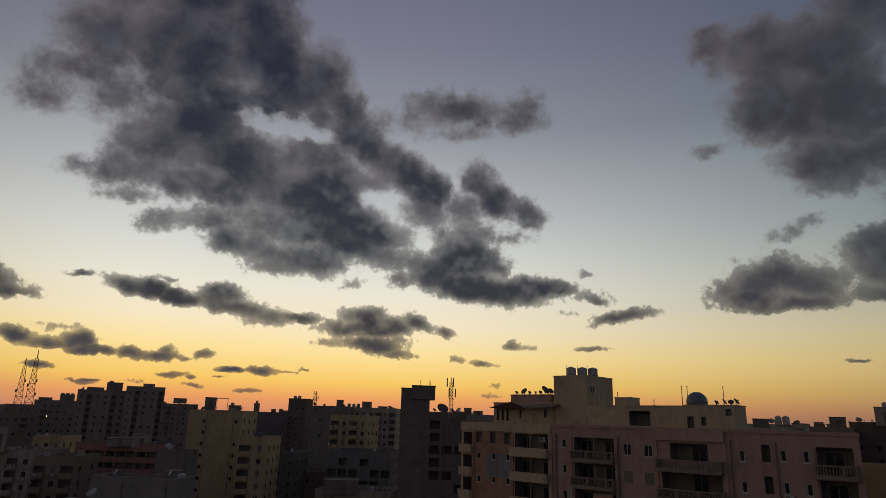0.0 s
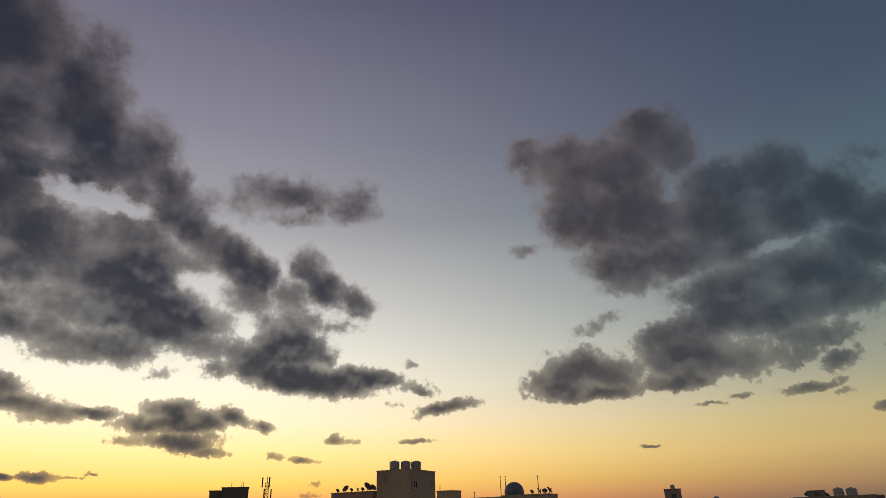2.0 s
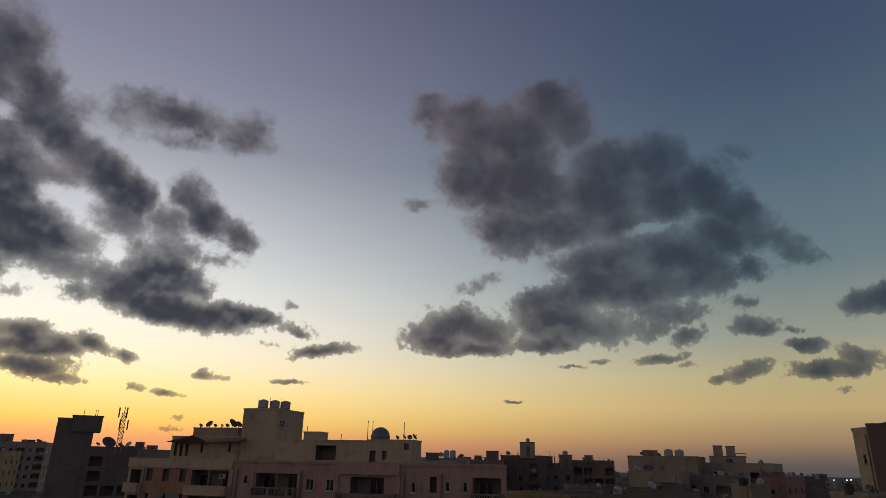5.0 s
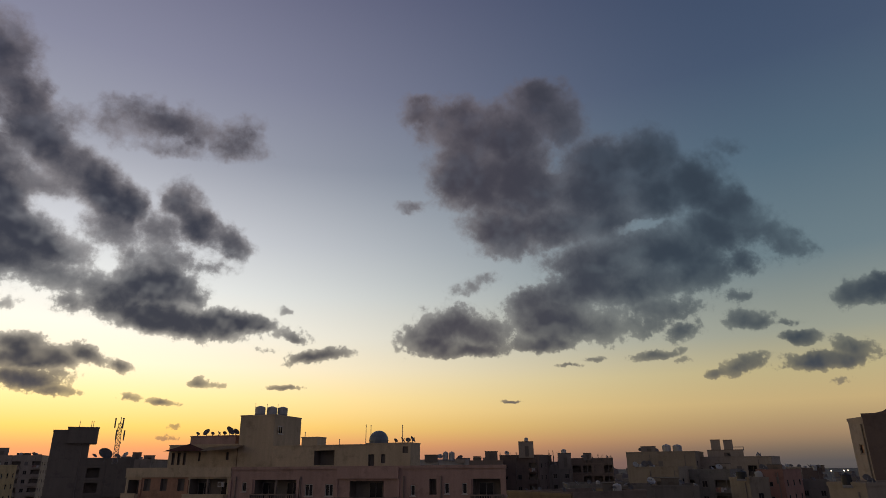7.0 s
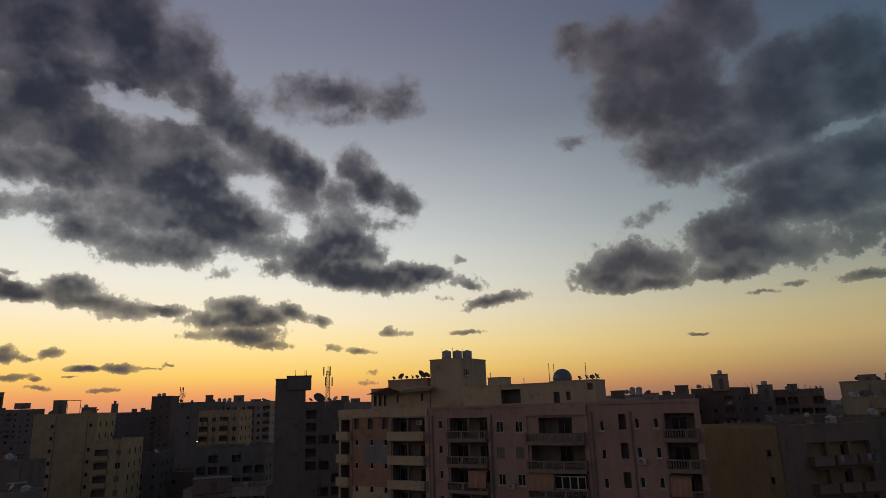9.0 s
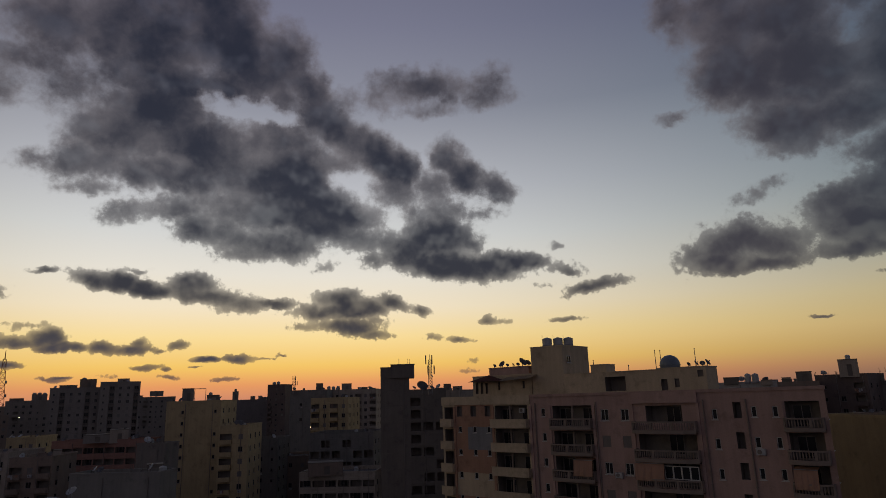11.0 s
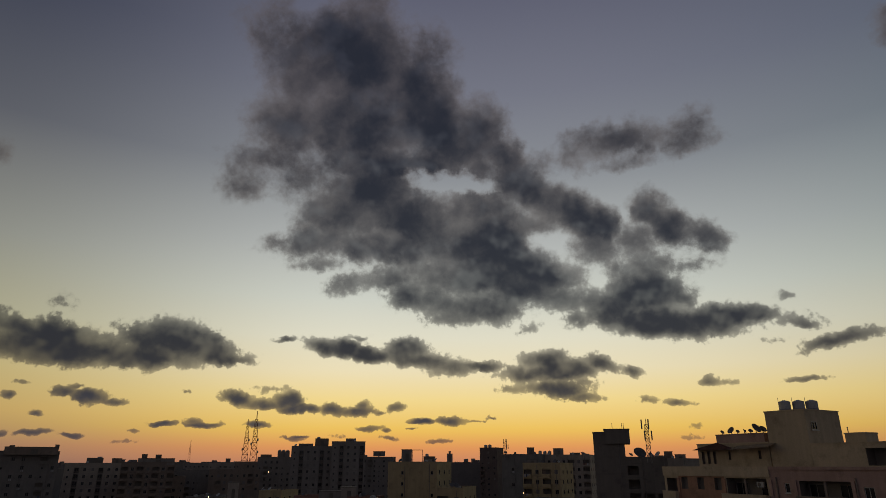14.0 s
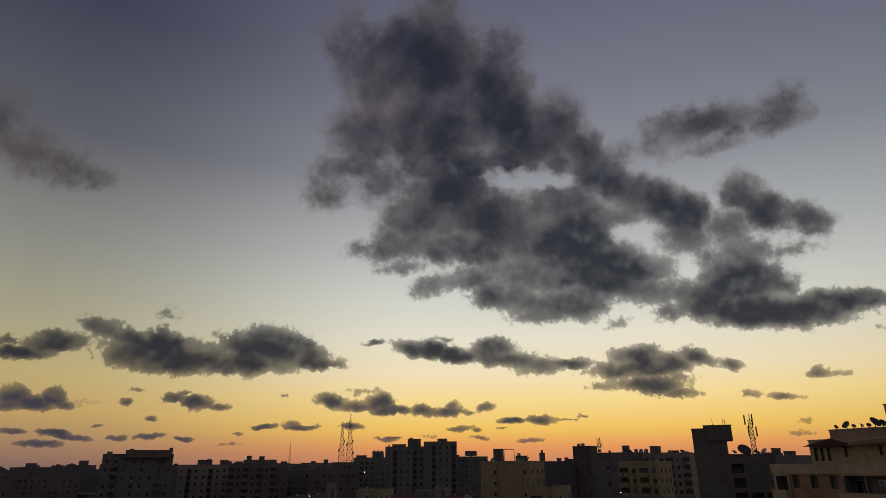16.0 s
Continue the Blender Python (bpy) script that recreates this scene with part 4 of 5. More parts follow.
side_holes = [(v - 0.5, v + 0.5, 38.9 - k * ST, 40.1 - k * ST, 0.25) for k in range(13) for v in (3.0, 7.0, 11.0)]
bm = bmesh.new()
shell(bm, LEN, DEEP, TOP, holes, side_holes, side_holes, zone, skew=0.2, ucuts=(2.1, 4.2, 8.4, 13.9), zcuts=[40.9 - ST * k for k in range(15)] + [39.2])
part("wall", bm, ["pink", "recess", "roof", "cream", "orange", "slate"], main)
for kind, u, z in wins:
    share("shutter" if kind == "shut" else "window", W[kind], main, along(u, z))
for h in side_holes:
    share("window", W["double"], main, Matrix.Translation((LEN - 0.2 * (h[0] + h[1]) / 2, (h[0] + h[1]) / 2, h[2])) @ Matrix.Rotation(math.pi / 2, 4, "Z"))
    share("window", W["double"], main, Matrix.Translation((0, DEEP - (h[0] + h[1]) / 2, h[2])) @ Matrix.Rotation(-math.pi / 2, 4, "Z"))
bm = bmesh.new()
rim(bm, LEN, DEEP, TOP, h=0.95, out=0.12, skew=0.2)
part("parapet", bm, "pink", main)
part("cornice", boxes((-0.05, 13.9, -0.16, -0.004, 40.85, 41.9)), "cream", main)
part("cornice", boxes((26.8, 33.7, -0.35, -0.004, 40.65, 41.75)), "pink", main)
# pilasters between the bays
for u in (2.1, 8.35, 13.9, 16.55, 22.2, 26.7, 33.6, 41.2):
    part("pilaster", boxes((u - 0.16, u + 0.16, -0.14, -0.003, 0, 40.6)), "pink" if u > 13 else "orange", main)


def solid_balcony(u0, u1, deep, h, mat):
    return balcony_mesh(u1 - u0, deep, h, mat)


def railed_balcony(u0, u1, deep, bow):
    """Slab with a bowed front, plinth, balusters and handrail."""
    w = u1 - u0
    bm = bmesh.new()
    n = 14
    front = [(-w / 2 + w * i / n, -deep - bow * (1 - (2 * i / n - 1) ** 2)) for i in range(n + 1)]
    for z0, z1, t in ((-0.16, 0.0, 0.0), (0.0, 0.22, 0.14), (0.92, 1.06, 0.16)):
        for (xa, ya), (xb, yb) in zip(front, front[1:]):
            back_a, back_b = (0.0, 0.0) if t == 0 else (ya + t, yb + t)
            quad(bm, [(xa, ya, z0), (xb, yb, z0), (xb, yb, z1), (xa, ya, z1)], 0)
            quad(bm, [(xa, ya, z1), (xb, yb, z1), (xb, back_b, z1), (xa, back_a, z1)], 0)
            quad(bm, [(xa, back_a, z0), (xb, back_b, z0), (xb, yb, z0), (xa, ya, z0)], 0)
            if t:
                quad(bm, [(xb, back_b, z0), (xa, back_a, z0), (xa, back_a, z1), (xb, back_b, z1)], 0)
    for sx in (-w / 2, w / 2 - 0.14):
        box(bm, sx, sx + 0.14, -deep, 0, 0.0, 1.06)
    count = int(w / 0.24)
    for i in range(1, count):
        f = i / count
        x = -w / 2 + w * f
        y = -deep - bow * (1 - (2 * f - 1) ** 2) + 0.07
        if i % 9 == 0:
            box(bm, x - 0.12, x + 0.12, y - 0.07, y + 0.07, 0.22, 0.92)
        else:
            tube(bm, x, y, 0.22, 0.57, 0.035, 0.065, 6, cap=False)
            tube(bm, x, y, 0.57, 0.92, 0.065, 0.035, 6, cap=False)
    me = bpy.data.meshes.new("balcony")
    bm.to_mesh(me)
    bm.free()
    me.materials.append(M["trim"])
    return me


b1, b3 = solid_balcony(0.1, 2.0, 0.7, 0.85, "cream"), solid_balcony(8.4, 13.7, 0.85, 0.85, "cream")
b5, b7, b9 = railed_balcony(16.8, 22.05, 0.7, 0.25), railed_balcony(26.9, 33.5, 0.9, 0.5), railed_balcony(41.35, 44.6, 0.7, 0.3)
door = window_mesh(1.5, 2.0, "oldframe", 2)
pillar_bm = boxes((-0.09, 0.09, 0.0, 0.18, 0.0, 2.45))
pillar = bpy.data.meshes.new("pillar")
pillar_bm.to_mesh(pillar)
pillar_bm.free()
pillar.materials.append(M["trim"])
for k in range(FLOORS):
    d = -k * ST
    if 38 + d < 1.5:
        break
    share("balcony", b1, main, along(1.05, 38.25 + d))
    share("balcony", b3, main, along(11.05, 38.2 + d))
    share("balcony", b5, main, along(19.4, 38.1 + d))
    share("balcony", b7, main, along(30.2, 37.8 + d))
    share("balcony", b9, main, along(42.95, 38.1 + d))
    share("pillar", pillar, main, along(10.9, 38.2 + d))
    share("pillar", pillar, main, along(19.5, 38.1 + d))
    for u, y in ((12.6, 1.4), (9.6, 1.4), (17.9, 1.4), (20.9, 1.4), (30.6, 1.5), (42.6, 1.3)):
        share("balcony_door", door, main, Matrix.Translation((u, y - 0.1, 38.25 + d)))

# what the dwellers hung on the balconies
for u0, u1, k, yy in ((19.7, 22.0, 2, -0.98), (27.0, 30.0, 2, -1.2), (17.0, 19.0, 4, -0.95), (41.6, 43.5, 2, -0.95)):
    t = tagged(new("balcony_awning"), "faded brown cloth awning rolled down over a balcony", "awning", "balcony awnings")
    t.matrix_basis = main.matrix_basis @ along(u0, 38.1 - k * ST)
    bm = bmesh.new()
    n = 12
    w = u1 - u0
    for i in range(n):
        a, b = w * i / n, w * (i + 1) / n
        sa, sb = 0.05 * math.sin(i * 1.9), 0.05 * math.sin((i + 1) * 1.9)
        quad(bm, [(a, yy - 0.12 + sa, 0.55), (b, yy - 0.12 + sb, 0.55), (b, yy + 0.1, 2.2), (a, yy + 0.1, 2.2)], 0)
        quad(bm, [(a, yy + 0.1, 2.2), (b, yy + 0.1, 2.2), (b, 0.1, 2.4), (a, 0.1, 2.4)], 0)
    bmesh.ops.remove_doubles(bm, verts=bm.verts[:], dist=0.001)
    bmesh.ops.solidify(bm, geom=bm.faces[:], thickness=0.02)
    part("cloth", bm, "cloth", t)
    bm = boxes((0, w, yy - 0.02, yy + 0.04, 2.2, 2.26))
    part("rod", bm, "steel", t)
t = tagged(new("balcony_glazing"), "white framed sliding glazing closing a balcony", "window")
t.matrix_basis = main.matrix_basis @ along(31.6, 37.85 - 2 * ST)
for i in range(4):
    bm = bmesh.new()
    a = -1.7 + i * 0.85
    box(bm, a, a + 0.85, -0.75, -0.68, 1.0, 1.08)
    box(bm, a, a + 0.85, -0.75, -0.68, 2.2, 2.3)
    box(bm, a, a + 0.07, -0.75, -0.68, 1.08, 2.2)
    box(bm, a + 0.78, a + 0.85, -0.75, -0.68, 1.08, 2.2)
    quad(bm, [(a, -0.7, 1.08), (a + 0.85, -0.7, 1.08), (a + 0.85, -0.7, 2.2), (a, -0.7, 2.2)], 1)
    part("sash", bm, ["frame", "pane"], t)
for u, k in ((24.6, 4), (4.2, 5), (34.4, 5)):
    cooler(main.matrix_basis @ along(u, 38.35 - k * ST))
for u, k, w, yy in ((19.6, 3, 3.0, -0.93), (11.1, 5, 3.5, -0.9)):
    washing(main.matrix_basis @ Matrix.Translation((u, yy, 39.12 - k * ST)), w)
for u in (14.6, 22.5, 34.2, 38.2):
    bm = bmesh.new()
    tube(bm, u, -0.1, 0.3, 40.9, 0.075, 0.075, 8)
    for j in range(14):
        box(bm, u - 0.11, u + 0.11, -0.11, 0.0, 1.0 + 2.9 * j, 1.07 + 2.9 * j)
    part("drainpipe", bm, "trim", main)
for u, k in ((39.0, 1), (12.3, 0), (38.9, 3), (24.7, 2)):
    t = tagged(new("air_conditioner"), "boxy air conditioner unit fixed to the wall", "air conditioner", "air conditioners")
    yy = 0.9 if u == 12.3 else 0.0
    t.matrix_basis = main.matrix_basis @ Matrix.Translation((u, yy, 38.6 - k * ST + (1.2 if u == 12.3 else 0)))
    part("case", boxes((-0.4, 0.4, -0.36, -0.05, 0, 0.55)), "tank_white", t)
    bm = bmesh.new()
    tube(bm, 0, 0, 0, 0.03, 0.2, 0.2, 14)
    part("fan_grille", bm, "recess", t, m=Matrix.Translation((-0.1, -0.36, 0.28)) @ Matrix.Rotation(radians(90), 4, "X"))
    part("bracket", boxes((-0.35, -0.3, -0.34, 0.0, -0.05, 0), (0.3, 0.35, -0.34, 0.0, -0.05, 0)), "steel", t)


# roof storey of the building
def roof_room(name, u0, u1, v0, v1, z0, z1, mat, holes=(), lip=0.12):
    bm = bmesh.new()
    pierced(bm, u0, u1, z0, z1, list(holes), 0, 1, lambda u, y, z: (u, v0 + y, z))
    quad(bm, [(u1, v0, z0), (u1, v1, z0), (u1, v1, z1), (u1, v0, z1)], 0)
    quad(bm, [(u0, v1, z0), (u0, v0, z0), (u0, v0, z1), (u0, v1, z1)], 0)
    quad(bm, [(u1, v1, z0), (u0, v1, z0), (u0, v1, z1), (u1, v1, z1)], 0)
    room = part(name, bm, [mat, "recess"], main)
    if lip:
        part("coping", boxes((u0 - 0.05, u1 + 0.05, v0 - 0.06, v1 + 0.05, z1 - 0.12, z1 + 0.01)), mat, room)
    return room


Z0 = TOP - 0.9
roof_room("penthouse", 3.0, 12.4, 3.0, 9.0, Z0, 44.5, "cream", [(3.5, 3.9, 42.2, 43.6, 0.3), (4.3, 4.7, 42.2, 43.6, 0.3), (5.1, 5.5, 42.2, 43.6, 0.3), (7.2, 7.5, 42.6, 43.6, 0.3), (11.0, 11.35, 42.7, 43.6, 0.3)])
roof_room("upper_room", 5.1, 11.4, 4.0, 8.0, 44.5, 45.55, "pink")
tower = roof_room("stair_tower", 12.5, 17.05, 3.0, 9.6, Z0, 47.75, "cream")
share("window", window_mesh(1.0, 0.85, "frame", 2), tower, Matrix.Translation((17.19, 4.3, 45.6)) @ Matrix.Rotation(math.pi / 2, 4, "Z"))
roof_room("long_room", 17.06, 28.7, 3.02, 8.0, Z0, 44.2, "cream", [(22.4, 24.9, 42.0, 43.6, 1.5)])
roof_room("roof_box", 20.2, 22.2, 4.0, 6.3, 44.2, 45.15, "cream")
roof_room("end_room", 28.7, 33.9, 3.0, 6.5, Z0, 44.3, "cream", [(29.0, 29.7, 41.2, 43.1, 0.5), (30.5, 31.0, 42.2, 43.1, 0.3), (33.0, 33.6, 43.2, 43.9, 0.3)])
bm = bmesh.new()
for a, b in (((3.2, 1.6), (8.4, 1.6)), ((8.4, 1.6), (8.4, 3.1)), ((3.2, 3.1), (3.2, 1.6))):
    f = bm.faces.new([bm.verts.new((a[0], a[1], 43.75)), bm.verts.new((b[0], b[1], 43.75)), bm.verts.new((5.8, 3.0, 44.6))])
bmesh.ops.solidify(bm, geom=bm.faces[:], thickness=0.08)
part("tiled_canopy", bm, "tile", main)
bm = bmesh.new()
for y0, y1 in ((1.2, 3.0),):
    quad(bm, [(8.6, y0, 43.7), (13.3, y0, 43.9), (13.3, y1, 44.35), (8.6, y1, 44.2)], 0)
bmesh.ops.solidify(bm, geom=bm.faces[:], thickness=0.12)
part("sloping_canopy", bm, "cream", main)


def on_main(u, v, z):
    return main.matrix_basis @ Vector((u, v, z))


for u, v in ((14.3, 4.2), (15.3, 5.2), (16.2, 6.2)):
    p = on_main(u, v, 47.75)
    tank(p.x, p.y, p.z, 1.2, 1.15, "tank_white", "pale plastic water tank on the stair tower")
    bm = bmesh.new()
    tube(bm, 0, 0, 0, 1.5, 0.025, 0.02, 6)
    tagged(finish("vent_pipe", bm, "steel", m=Matrix.Translation(on_main(u - 0.68, v, 47.75))), "thin steel vent pipe beside a water tank", "pipe", "vent pipes")
for u, z, r, turn in ((5.6, 45.55, 0.3, 30), (6.9, 45.55, 0.55, -50), (7.7, 45.55, 0.28, 20), (8.6, 45.55, 0.3, 60), (9.4, 45.55, 0.3, 10), (10.1, 45.55, 0.72, 40), (10.95, 45.55, 0.5, 30),
                      (31.6, 44.3, 0.3, 20), (32.4, 44.3, 0.4, 50), (33.1, 44.3, 0.35, -20), (33.6, 44.3, 0.45, 40)):
    p = on_main(u, 4.6, z)
    dish(p.x, p.y, p.z, r * 0.85, turn, pole=0.12)
for u, z, h in ((28.15, 44.2, 2.1), (28.75, 44.3, 1.95), (32.55, 44.3, 1.85), (24.9, 44.2, 0.6), (20.5, 45.15, 0.5), (12.0, 44.5, 0.7)):
    bm = bmesh.new()
    tube(bm, 0, 0, 0, h, 0.045, 0.035, 8)
    tube(bm, 0, 0, h, h + 0.08, 0.08, 0.05, 8)
    tagged(finish("aerial_pole", bm, "steel", m=Matrix.Translation(on_main(u, 4.2, z))), "thin steel aerial pole on the roof", "pole", "roof poles")

# the big globe on the roof
globe = tagged(new("roof_globe"), "big dull blue-grey fibreglass globe on a ring stand", "globe")
globe.matrix_basis = main.matrix_basis @ Matrix.Translation((29.8, 4.0, 43.98))
bm = bmesh.new()
bmesh.ops.create_uvsphere(bm, u_segments=32, v_segments=20, radius=1.08)
for f in bm.faces:
    f.smooth = True
part("sphere", bm, "globe", globe, m=Matrix.Translation((0, 0, 0.62)))
bm = bmesh.new()
tube(bm, 0, 0, 0.58, 0.66, 1.11, 1.11, 32)
part("seam", bm, "globe", globe)
bm = bmesh.new()
tube(bm, 0, 0, -0.12, 0.1, 0.8, 0.7, 20)
part("stand", bm, "steel", globe)

# ------------------------------------------------------------------ the near building at the eastern edge
def bearing(az, d):
    return d * math.sin(radians(az)), d * math.cos(radians(az))


p, q = bearing(59.75, 80.0), bearing(60.8, 77.0)
wing = block("corner_building", p[0], p[1], q[0], q[1], 46.15, 6, "tan_b", "flat")
r_ = bearing(60.7, 76.0)
near = block("neighbour_building", r_[0], r_[1], r_[0] + 11.0, r_[1] - 24.0, 46.4, 12, "brown_b", "flat")
near["label"], wing["label"] = "brown plastered neighbouring building with a raised curved parapet", "sand plastered narrow wing of the neighbouring building"
bm = bmesh.new()
prof = [(1.2, 0), (1.8, 0.12), (2.3, 0.4), (2.9, 0.55), (26.0, 0.55), (26.0, -0.2), (1.2, -0.2)]
lo = [bm.verts.new((u, -0.1, 46.4 + z)) for u, z in prof]
hi = [bm.verts.new((u, 0.3, 46.4 + z)) for u, z in prof]
bm.faces.new(lo)
bm.faces.new(hi[::-1])
for i in range(len(prof)):
    j = (i + 1) % len(prof)
    bm.faces.new((lo[j], lo[i], hi[i], hi[j]))
part("raised_parapet", bm, "brown_b", near)
for i in range(6):
    part("grille_bar", boxes((4.0, 8.5, -0.2, -0.15, 44.6 + 0.2 * i, 44.7 + 0.2 * i)), "terracotta", near)

# ------------------------------------------------------------------ the quarter: blocks, huts, tanks
block("apartment_block", -280.4, 122.6, -261.2, 159.4, 41.6, 18, "grey_a", "flat")
block("apartment_block", -355.4, 212.3, -330.8, 248.9, 38.4, 18, "brown_a", "flat")
block("hotel", -223.4, 176.0, -206.9, 195.1, 47.1, 16, "grey_b", "flat")
block("apartment_block", -246.8, 236.7, -230.5, 252.6, 43.2, 18, "tan_b", "strip")
block("apartment_block", -206.3, 226.0, -190.4, 239.6, 43.5, 18, "brown_a", "balc")
block("apartment_block", -333.2, 414.7, -309.4, 432.8, 44.1, 18, "grey_a", "flat")
block("apartment_block", -279.3, 385.4, -264.0, 396.1, 44.0, 18, "tan_b", "flat")
block("apartment_block", -234.1, 348.7, -221.2, 357.0, 44.4, 18, "brown_a", "flat")
block("apartment_block", -201.0, 320.1, -185.2, 329.5, 46.6, 18, "grey_a", "flat")
block("tower_block", -160.8, 285.4, -143.5, 294.5, 51.1, 13, "grey_a", "strip")
block("tower_block", -142.2, 291.1, -127.4, 297.9, 53.3, 13, "grey_a", "strip")
block("apartment_block", -173.7, 395.6, -151.1, 404.7, 47.5, 18, "grey_a", "flat")
block("apartment_block", -69.6, 180.2, -54.9, 180.8, 43.1, 18, "ochre", "few")
block("apartment_block", -59.3, 139.1, -52.9, 137.8, 34.5, 5, "grey_b", "blank")
block("apartment_block", -51.6, 99.0, -37.8, 97.3, 32.7, 5, "bluegrey", "blank")
block("apartment_block", -100.1, 181.2, -74.0, 179.8, 33.5, 8, "terracotta", "band")
block("apartment_block", -115.0, 165.6, -101.7, 165.7, 32.0, 16, "tan_b", "balc")
block("apartment_block", -144.2, 188.8, -134.0, 191.8, 32.3, 16, "grey_b", "band")
block("apartment_block", -99.7, 113.7, -81.4, 114.4, 30.8, 10, "terracotta", "flat")
block("apartment_block", -90.1, 147.4, -81.4, 148.3, 31.9, 13, "brown_a", "balc")
block("apartment_block", -134.6, 217.3, -125.7, 218.4, 33.4, 16, "ochre", "flat")
block("apartment_block", -194.9, 270.0, -175.5, 283.0, 40.3, 18, "brown_a", "flat")
block("apartment_block", -253.5, 393.4, -224.3, 410.8, 43.9, 18, "brown_a", "flat")
block("apartment_block", -226.6, 279.7, -210.3, 292.2, 39.8, 18, "grey_b", "flat")
block("apartment_block", -218.0, 239.7, -197.6, 256.8, 37.4, 18, "brown_a", "flat")
block("apartment_block", -51.0, 167.0, -43.6, 167.2, 36.6, 16, "ochre", "balc")
block("apartment_block", -59.2, 197.7, -42.5, 197.1, 31.4, 16, "bluegrey", "flat")
block("tower_block", -90.9, 389.1, -80.0, 387.8, 52.4, 13, "brown_b", "flat")
block("apartment_block", -159.4, 534.8, -127.1, 543.3, 44.8, 18, "brown_a", "flat")
block("apartment_block", -53.4, 268.3, -38.0, 267.3, 46.5, 18, "bluegrey", "blank")
block("apartment_block", -39.8, 279.8, -18.4, 278.4, 46.4, 18, "tan_b", "balc")
block("apartment_block", -36.1, 216.6, -23.5, 214.7, 42.9, 16, "ochre", "balc")
block("apartment_block", -31.7, 188.8, -13.1, 186.5, 32.9, 16, "bluegrey", "open")
block("apartment_block", -46.9, 210.9, -35.4, 209.4, 25.2, 16, "brown_a", "flat")
block("apartment_block", -30.0, 164.8, -11.1, 162.1, 24.8, 13, "tan_b", "band")
block("unfinished_tower", -7.5, 127.3, -1.8, 127.5, 48.1, 12, "concrete", "side")
block("apartment_block", -2.4, 162.0, 7.0, 161.8, 44.0, 16, "concrete", "open")
block("apartment_block", 4.8, 201.5, 12.6, 197.6, 44.0, 16, "grey_a", "flat")
block("yellow_block", 51.7, 79.7, 52.2, 65.8, 38.4, 12, "old_ochre", "edge")
block("yellow_block_wing", 52.3, 65.45, 64.4, 65.45, 38.6, 10, "brown_a", "bays")
block("apartment_block", 93.6, 118.8, 120.1, 100.8, 37.5, 18, "bluegrey", "blank")
block("apartment_block", 67.8, 141.4, 78.1, 135.9, 43.1, 16, "white_a", "flat")
block("apartment_block", 87.2, 151.7, 94.8, 147.1, 42.9, 16, "brown_a", "flat")
block("apartment_block", 99.4, 155.8, 106.8, 147.3, 44.3, 16, "brown_b", "flat")
block("apartment_block", 112.9, 156.8, 120.8, 150.8, 41.4, 16, "grey_b", "flat")
block("apartment_block", 124.1, 155.3, 133.3, 147.5, 43.4, 16, "brown_a", "open")
block("apartment_block", 76.0, 82.3, 84.0, 74.1, 38.5, 12, "grey_b", "blank")
block("apartment_block", 117.0, 124.5, 126.1, 111.0, 44.5, 16, "tan_a", "flat")
block("apartment_block", 132.1, 116.9, 140.8, 101.6, 43.2, 18, "tan_b", "strip")
block("apartment_block", 100.1, 105.7, 104.8, 97.0, 41.1, 12, "tan_a", "few")
block("apartment_block", 110.9, 102.8, 115.4, 93.3, 40.5, 12, "bluegrey", "balc")
block("apartment_block", 89.1, 72.3, 88.7, 68.4, 39.7, 4, "tan_a", "few")
block("apartment_block", 130.7, 98.7, 132.7, 93.6, 40.3, 16, "terracotta", "flat")
block("apartment_block", 194.6, 137.0, 197.6, 132.6, 40.2, 16, "tan_b", "flat")
block("apartment_block", 174.3, 117.1, 177.0, 113.0, 40.1, 16, "brown_b", "flat")
block("apartment_block", 52.4, 33.2, 52.0, 30.0, 40.4, 9, "tan_a", "few")
block("apartment_block", 148.1, 105.8, 154.1, 96.9, 37.6, 16, "grey_b", "flat")
block("low_house", -36.0, 47.0, -22.0, 51.5, 33.9, 7, "white_a", "blank")
roof_hut(-209.2, 167.5, 45.4, 1.8, 2.2)
roof_hut(-211.1, 186.7, 45.7, 16.8, 2.8)
roof_hut(-206.0, 192.6, 47.6, 1.4, 1.8)
roof_hut(-215.3, 182.1, 47.5, 1.5, 1.5)
roof_hut(-240.7, 247.1, 42.0, 6.9, 3.4)
roof_tank(-240.8, 249.9, 44.6, 2.1, 1.4)
roof_hut(-234.1, 253.4, 41.9, 4.2, 3.4)
roof_hut(-196.2, 234.7, 42.3, 14.4, 2.7)
roof_hut(-201.3, 233.2, 44.3, 2.2, 2.4)
roof_hut(-197.1, 236.7, 44.3, 2.4, 2.2)
roof_hut(-271.6, 395.8, 42.6, 3.2, 4.1)
roof_hut(-190.1, 329.0, 45.7, 6.6, 3.9)
roof_tank(-193.1, 329.6, 49.0, 1.7, 1.5)
roof_tank(-191.2, 330.7, 49.0, 1.7, 1.5)
roof_tank(-189.3, 331.8, 48.9, 1.7, 1.5)
roof_hut(-199.3, 325.9, 45.5, 6.0, 2.4)
roof_hut(-149.2, 294.3, 50.2, 6.6, 4.6)
roof_tank(-151.6, 295.3, 54.0, 1.8, 1.6)
roof_hut(-135.6, 298.7, 52.3, 4.9, 2.5)
roof_hut(-156.0, 290.8, 49.9, 6.9, 2.4)
roof_hut(-155.3, 385.9, 47.6, 7.4, 3.0)
roof_hut(-65.5, 184.7, 42.5, 3.1, 4.1)
roof_pergola(-62.5, 185.8, 42.4, 3.1, 4.1)
roof_hut(-59.1, 186.9, 42.2, 3.5, 2.4)
roof_tank(-60.4, 188.6, 44.3, 1.0, 1.1)
